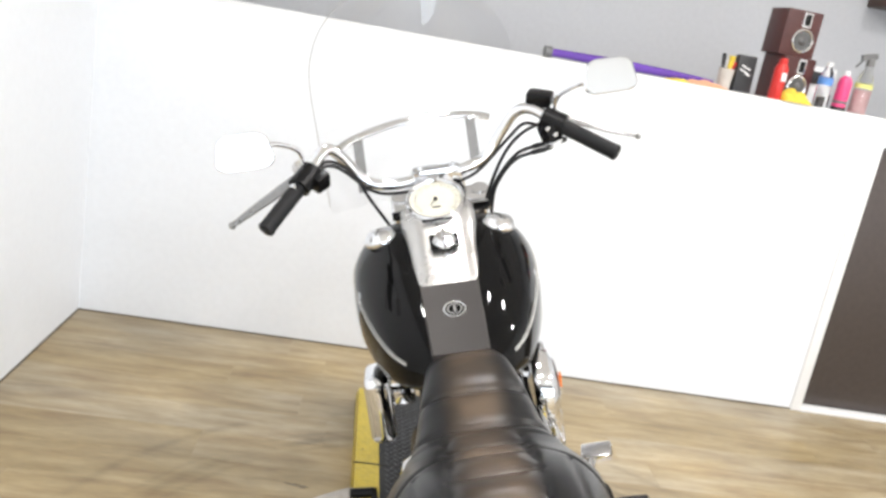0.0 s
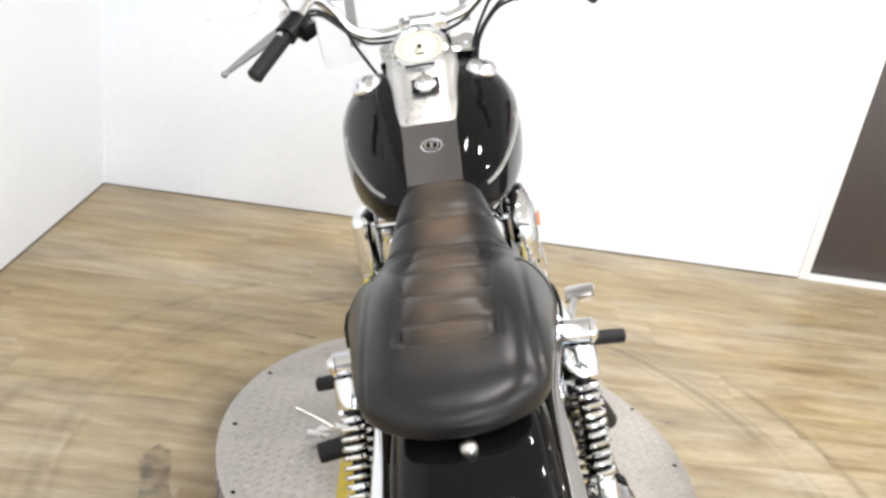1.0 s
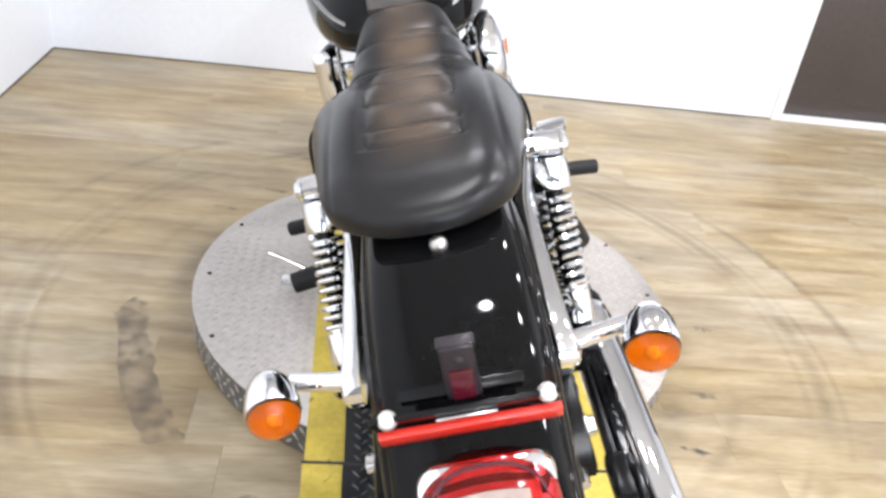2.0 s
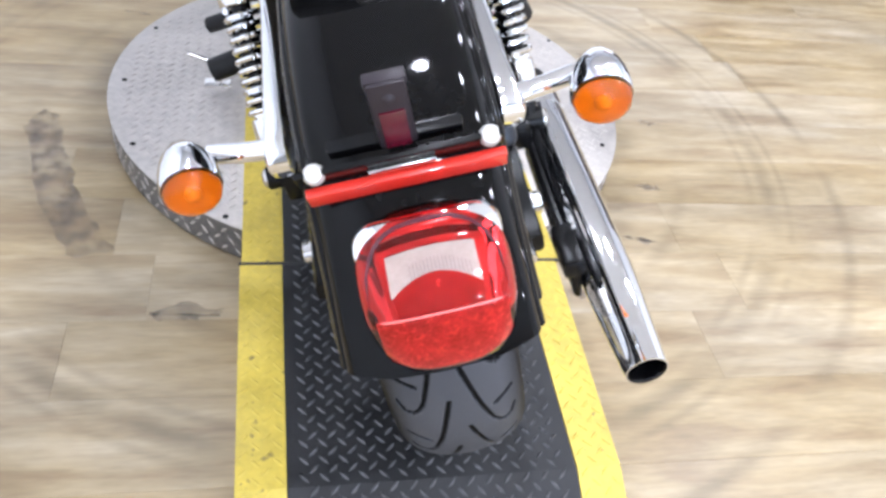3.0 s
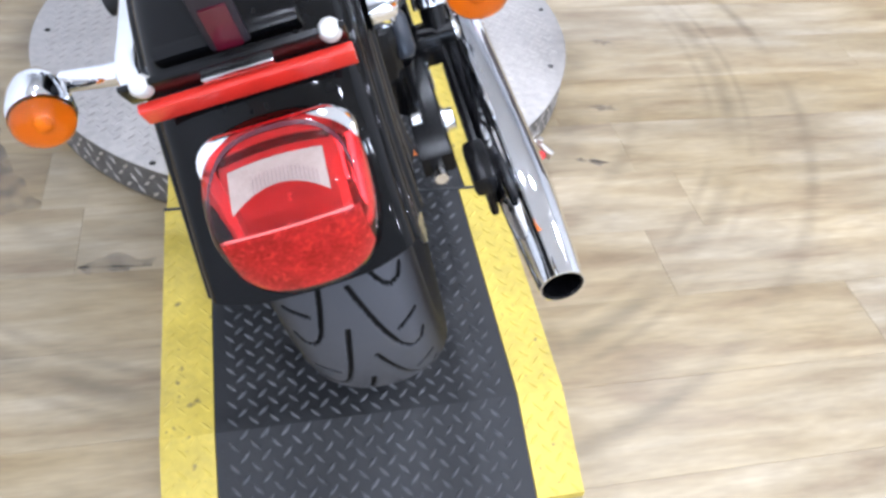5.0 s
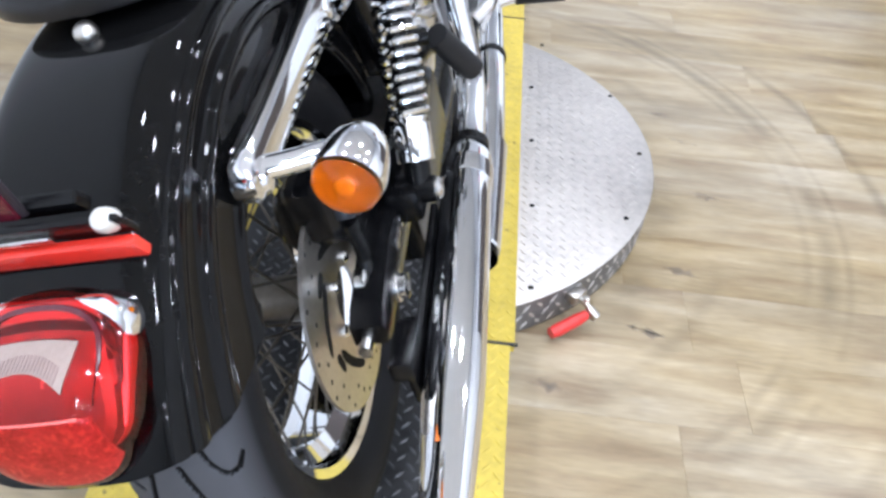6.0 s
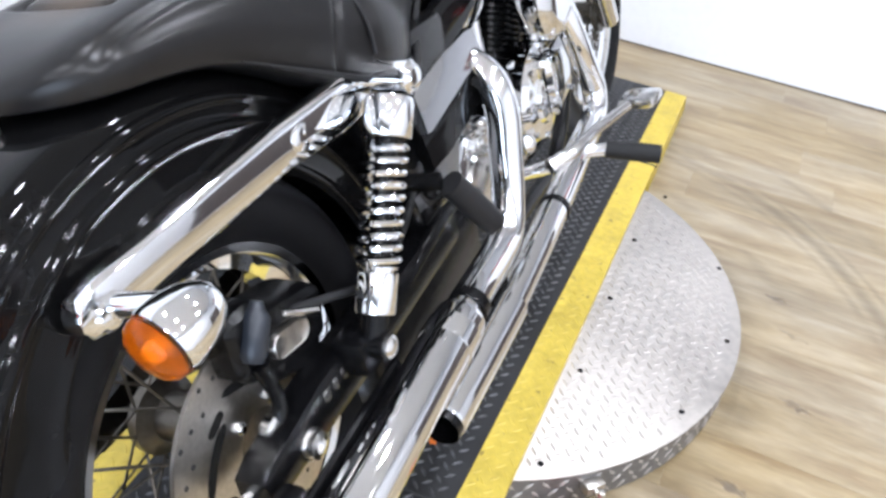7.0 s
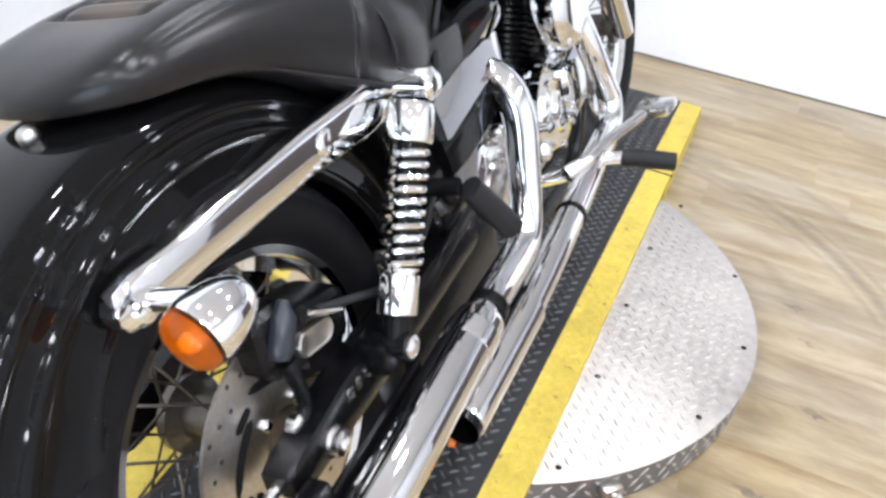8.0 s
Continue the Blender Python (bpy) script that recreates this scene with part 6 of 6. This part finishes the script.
# ---- ceiling lamps ----


def ceiling_lamp():
    t = make("ceiling_lamp", Mesh().lathe(pose(0, 0, -0.03), [(0.084, 0), (0.1, 0), (0.105, 0.006), (0.105, 0.03), (0.084, 0.03)], 28, False), WHITE_TRIM)
    return tagged(t, "small round white ceiling downlight", "ceiling lamp", "ceiling downlights")


first_lamp = ceiling_lamp()
first_lamp.location = (*LAMPS[0], CEILING)
for x, y in LAMPS[1:]:
    copy_thing(first_lamp, pose(x, y, CEILING))

# ---- things on the ledge ----
LZ, LY = 1.3985, WY + 0.115
SPEAKER_WOOD = surf("dark_cherry_veneer", (0.07, 0.02, 0.018), 0.4, 0, 0.3, 8, 90)
CONE_GREY = surf("grey_speaker_cone", (0.1, 0.1, 0.1), 0.35, 0.3)


def speaker(x, z, turn):
    """A bookshelf loudspeaker with a driver, a port and a tweeter plate."""
    t = make("loudspeaker", Mesh().box(pose(0, 0, 0.095), (0.165, 0.14, 0.19), 0.004), SPEAKER_WOOD)
    t.matrix_world = pose(x, LY + 0.02, z, 0, 0, turn)
    tagged(t, "small dark cherry wood loudspeaker stacked on the ledge", "loudspeaker", "stacked loudspeakers")
    front_face = along((0.012, -0.07, 0.066), (0.012, -0.2, 0.066))
    part("driver_ring", Mesh().lathe(front_face, [(0.05, 0), (0.05, 0.006), (0.045, 0.009), (0.041, 0.006), (0.041, 0)], 32), DULL_CHROME, t, "silver driver ring")
    part("driver_cone", Mesh().lathe(front_face, [(0.041, 0.004), (0.02, 0.001), (0.018, 0.006), (0.01, 0.012), (0.002, 0.013)], 28), CONE_GREY, t, "grey cone")
    part("tweeter_frame", Mesh().box(pose(0.012, -0.072, 0.152), (0.04, 0.005, 0.062), 0.002), DULL_CHROME, t, "silver tweeter frame")
    part("tweeter", Mesh().box(pose(0.012, -0.0755, 0.152), (0.026, 0.004, 0.046), 0.002), BLACK_METAL, t)
    return t


speaker(1.358, LZ, 12)
speaker(1.334, LZ + 0.1905, 6)
RED_CAN, PINK, YELLOW_CLOTH = surf("red_can_paint", (0.62, 0.035, 0.03), 0.3, 0.2), surf("pink_plastic", (0.7, 0.06, 0.2), 0.35), surf("yellow_microfibre", (0.7, 0.52, 0.06), 0.9, 0, 0.2, 30, 120, 0.6, 200)
WHITE_PL, BLUE, PURPLE = surf("white_plastic", (0.75, 0.75, 0.75), 0.4), surf("blue_label", (0.1, 0.25, 0.6), 0.4), surf("purple_fabric", (0.11, 0.045, 0.3), 0.8, 0, 0.25, 20, 90, 0.4, 200)
GREY_PL, DARK_BOX, PEACH = surf("grey_plastic", (0.13, 0.13, 0.13), 0.45), surf("black_carton", (0.018, 0.018, 0.02), 0.35), surf("peach_cloth", (0.62, 0.33, 0.2), 0.9, 0, 0.2, 30, 120, 0.5, 200)


def bottle(name, x, y, profile, material, label, category):
    t = make(name, Mesh().lathe(pose(0, 0, 0), profile, 28), material)
    t.location = (x, y, LZ)
    return tagged(t, label, category)


can = bottle("spray_can", 1.28, LY - 0.09, [(0.026, 0), (0.028, 0.004), (0.028, 0.13), (0.022, 0.145), (0.014, 0.148)], RED_CAN, "red aerosol spray can on the ledge", "spray can")
part("cap", Mesh().lathe(pose(0, 0, 0.146), [(0.018, 0), (0.018, 0.02), (0.012, 0.026), (0.003, 0.027)], 18), RED_CAN, can)
part("label_band", Mesh().box(pose(0.006, -0.0275, 0.095, 0, 0, 12), (0.022, 0.003, 0.035), 0.001), WHITE_PL, can, "pale label bars")
pink = bottle("pink_bottle", 1.607, LY - 0.03, [(0.028, 0), (0.03, 0.004), (0.03, 0.12), (0.024, 0.14), (0.012, 0.15)], PINK, "pink plastic cleaner bottle with a white cap", "bottle")
part("cap", Mesh().lathe(pose(0, 0, 0.148), [(0.012, 0), (0.012, 0.022), (0.003, 0.024)], 16), WHITE_PL, pink)
part("label_band", Mesh().lathe(pose(0, 0, 0.03), [(0.0306, 0), (0.0306, 0.012)], 28), GREY_PL, pink, "dark label band")
part("base_ring", Mesh().lathe(pose(0, 0, 0), [(0.0315, 0), (0.0315, 0.015)], 28), DARK_BOX, pink)
wat = bottle("water_bottle", 1.502, LY - 0.06, [(0.028, 0), (0.031, 0.006), (0.03, 0.12), (0.024, 0.15), (0.012, 0.17), (0.012, 0.18)], CLEAR, "clear plastic water bottle with a blue label", "bottle")
part("label_band", Mesh().lathe(pose(0, 0, 0.095), [(0.0312, 0), (0.0312, 0.032)], 28), BLUE, wat, "blue label band")
part("cap", Mesh().lathe(pose(0, 0, 0.178), [(0.014, 0), (0.014, 0.014), (0.003, 0.015)], 16), WHITE_PL, wat)
spr = bottle("trigger_bottle", 1.7, LY - 0.02, [(0.036, 0), (0.038, 0.005), (0.038, 0.12), (0.03, 0.16), (0.015, 0.19), (0.014, 0.21)], CLEAR, "clear spray bottle with a grey trigger head", "spray bottle")
part("trigger_head", Mesh().box(pose(-0.012, 0, 0.245, 0, -14, 0), (0.07, 0.022, 0.026), 0.006).tube([(-0.03, 0, 0.238), (-0.045, 0, 0.215), (-0.06, 0, 0.195)], [0.006, 0.005, 0.004], 8).lathe(pose(0, 0, 0.205), [(0.017, 0), (0.017, 0.025), (0.01, 0.04)], 16), GREY_PL, spr, "grey trigger head")
part("label_band", Mesh().lathe(pose(0, 0, 0.11), [(0.0387, 0), (0.0375, 0.02)], 28), surf("pale_yellow_label", (0.6, 0.6, 0.2), 0.5), spr, "pale yellow label")
part("liquid", Mesh().lathe(pose(0, 0, 0.003), [(0.034, 0), (0.0355, 0.004), (0.0355, 0.1)], 28), surf("pale_pink_liquid", (0.75, 0.5, 0.5), 0.2), spr, "pale pink liquid")
carton = make("white_carton", Mesh().box(pose(1.521, LY + 0.07, LZ + 0.085, 0, 0, -6), (0.15, 0.06, 0.168), 0.003), WHITE_PL)
tagged(carton, "white and black product carton standing on the ledge", "carton")
part("carton_print", Mesh().box(pose(1.502, LY + 0.037, LZ + 0.12, 0, 0, -6), (0.07, 0.004, 0.055), 0.001), DARK_BOX, carton)
part("carton_print", Mesh().box(pose(1.560, LY + 0.032, LZ + 0.03, 0, 0, -6), (0.06, 0.004, 0.05), 0.001), DARK_BOX, carton)
box = make("black_carton", Mesh().box(pose(1.15, LY - 0.02, LZ + 0.08, -4, 0, 6), (0.085, 0.035, 0.155), 0.005), DARK_BOX)
tagged(box, "black product box with white script on the ledge", "carton")
for i, (dx, dz, w) in enumerate(((0.0, 0.105, 0.04), (-0.008, 0.09, 0.045), (0.01, 0.078, 0.03), (-0.014, 0.112, 0.018))):
    part("script_bar", Mesh().box(pose(1.15 + dx, LY - 0.041 + 0.004 * (i % 2) * 0.1, LZ + dz, -4, 18, 6), (w, 0.003, 0.006), 0.001), WHITE_PL, box)
cup = make("brush_cup", Mesh().lathe(pose(1.073, LY - 0.02, LZ), [(0.028, 0), (0.034, 0.09), (0.032, 0.09), (0.026, 0.004)], 24), surf("cloudy_plastic_cup", (0.5, 0.47, 0.43), 0.4))
tagged(cup, "plastic cup holding small brushes and tools", "cup")
for dx, dy, top, mt, r in ((-0.02, 0, 0.15, DARK_BOX, 0.009), (0.012, 0.005, 0.145, YELLOW_CLOTH, 0.014), (0.022, -0.008, 0.12, RED_CAN, 0.006), (0.0, 0.012, 0.13, WHITE_PL, 0.007)):
    part("tool_handle", Mesh().tube([(1.073 + dx * 0.5, LY - 0.02 + dy, LZ + 0.01), (1.073 + dx, LY - 0.02 + dy, LZ + 0.09), (1.073 + dx * 1.3, LY - 0.02 + dy, LZ + top)], [r * 0.6, r * 0.7, r], 10), mt, cup)


def cloth(name, x, y, w, d, h, material, label, seed):
    """A crumpled cloth: a heap of folds on the ledge."""
    rng, rows = random.Random(seed), []
    ph = [rng.random() * 6 for _ in range(4)]
    for i in range(22):
        v = i / 21
        rows.append([(x + w * (u - 0.5) * (0.8 + 0.2 * math.sin(ph[3] + 5 * v)), y + d * (v - 0.5), LZ + 0.001 + h * max(0.0, math.sin(math.pi * u)) ** 0.6 * math.sin(math.pi * v) ** 0.6 * (0.7 + 0.3 * math.sin(ph[0] + 9 * u) * math.cos(ph[1] + 7 * v + 6 * u))) for u in (j / 29 for j in range(30))])
    g = Mesh().loft(rows, False, False)
    return tagged(make(name, g, material), label, "cloth")


cloth("yellow_cloth", 1.375, LY - 0.075, 0.2, 0.1, 0.06, YELLOW_CLOTH, "crumpled yellow microfibre cloth on the ledge", 3)
cloth("peach_cloth", 0.983, LY - 0.06, 0.2, 0.1, 0.03, PEACH, "crumpled peach cloth on the ledge", 5)
cloth("yellow_rag", 0.859, LY - 0.07, 0.12, 0.08, 0.016, YELLOW_CLOTH, "flat yellow rag on the ledge", 8)
roll = make("rolled_umbrella", Mesh().tube([(0.282, LY - 0.02, LZ + 0.024), (0.542, LY, LZ + 0.026), (0.830, LY + 0.01, LZ + 0.024), (1.041, LY + 0.02, LZ + 0.02)], [0.016, 0.02, 0.018, 0.011], 16), PURPLE)
tagged(roll, "rolled purple fabric umbrella lying on the ledge", "umbrella")
part("end_cap", Mesh().tube([(0.271, LY - 0.021, LZ + 0.024), (0.302, LY - 0.019, LZ + 0.024)], 0.024, 14, 0), GREY_PL, roll)
shelf = make("wall_cabinet", Mesh().box(pose(2.46, 3.969, 2.06), (0.34, 0.26, 0.16), 0.006), surf("dark_brown_wood", (0.06, 0.03, 0.018), 0.5, 0, 0.3, 6, 60))
tagged(shelf, "dark brown wall shelf box on the far wall", "shelf")
part("shelf_top", Mesh().box(pose(2.46, 3.954, 2.155), (0.38, 0.29, 0.03), 0.004), BLACK_METAL, shelf)

# ---- floor stains ----


def stain(pts, seed, label):
    """A thin irregular dried stain on the planks."""
    rng = random.Random(seed)
    g, out = Mesh(), []
    n = len(pts)
    for i in range(n):
        a, b = Vector(pts[i]), Vector(pts[(i + 1) % n])
        for k in range(6):
            p = a.lerp(b, k / 6)
            out.append((p.x + rng.uniform(-0.006, 0.006), p.y + rng.uniform(-0.006, 0.006), 0.0006))
    g.v = out
    g.f = [tuple(range(len(out)))]
    return tagged(make("floor_stain", g, MUD, False), label, "stain")


stain([(-0.78, 0.912), (-0.755, 0.987), (-0.707, 0.959), (-0.667, 0.796), (-0.602, 0.609), (-0.518, 0.483), (-0.608, 0.474), (-0.695, 0.632)], 1, "long grey dried stain on the plank floor")
stain([(-0.446, 0.313), (-0.389, 0.345), (-0.305, 0.324), (-0.318, 0.307), (-0.378, 0.297), (-0.418, 0.295)], 2, "small grey dried stain beside the ramp")
for k, (x, y) in enumerate(((0.782, 1.005), (0.697, 0.713), (0.603, 0.521), (-0.46, 1.63), (-0.595, 1.489), (0.405, 0.35), (0.714, 1.364), (0.765, 1.24))):
    stain([(x - 0.04, y + 0.012), (x, y + 0.016), (x + 0.04, y - 0.006), (x + 0.01, y - 0.012)], 10 + k, "small dark scuff on the plank floor")
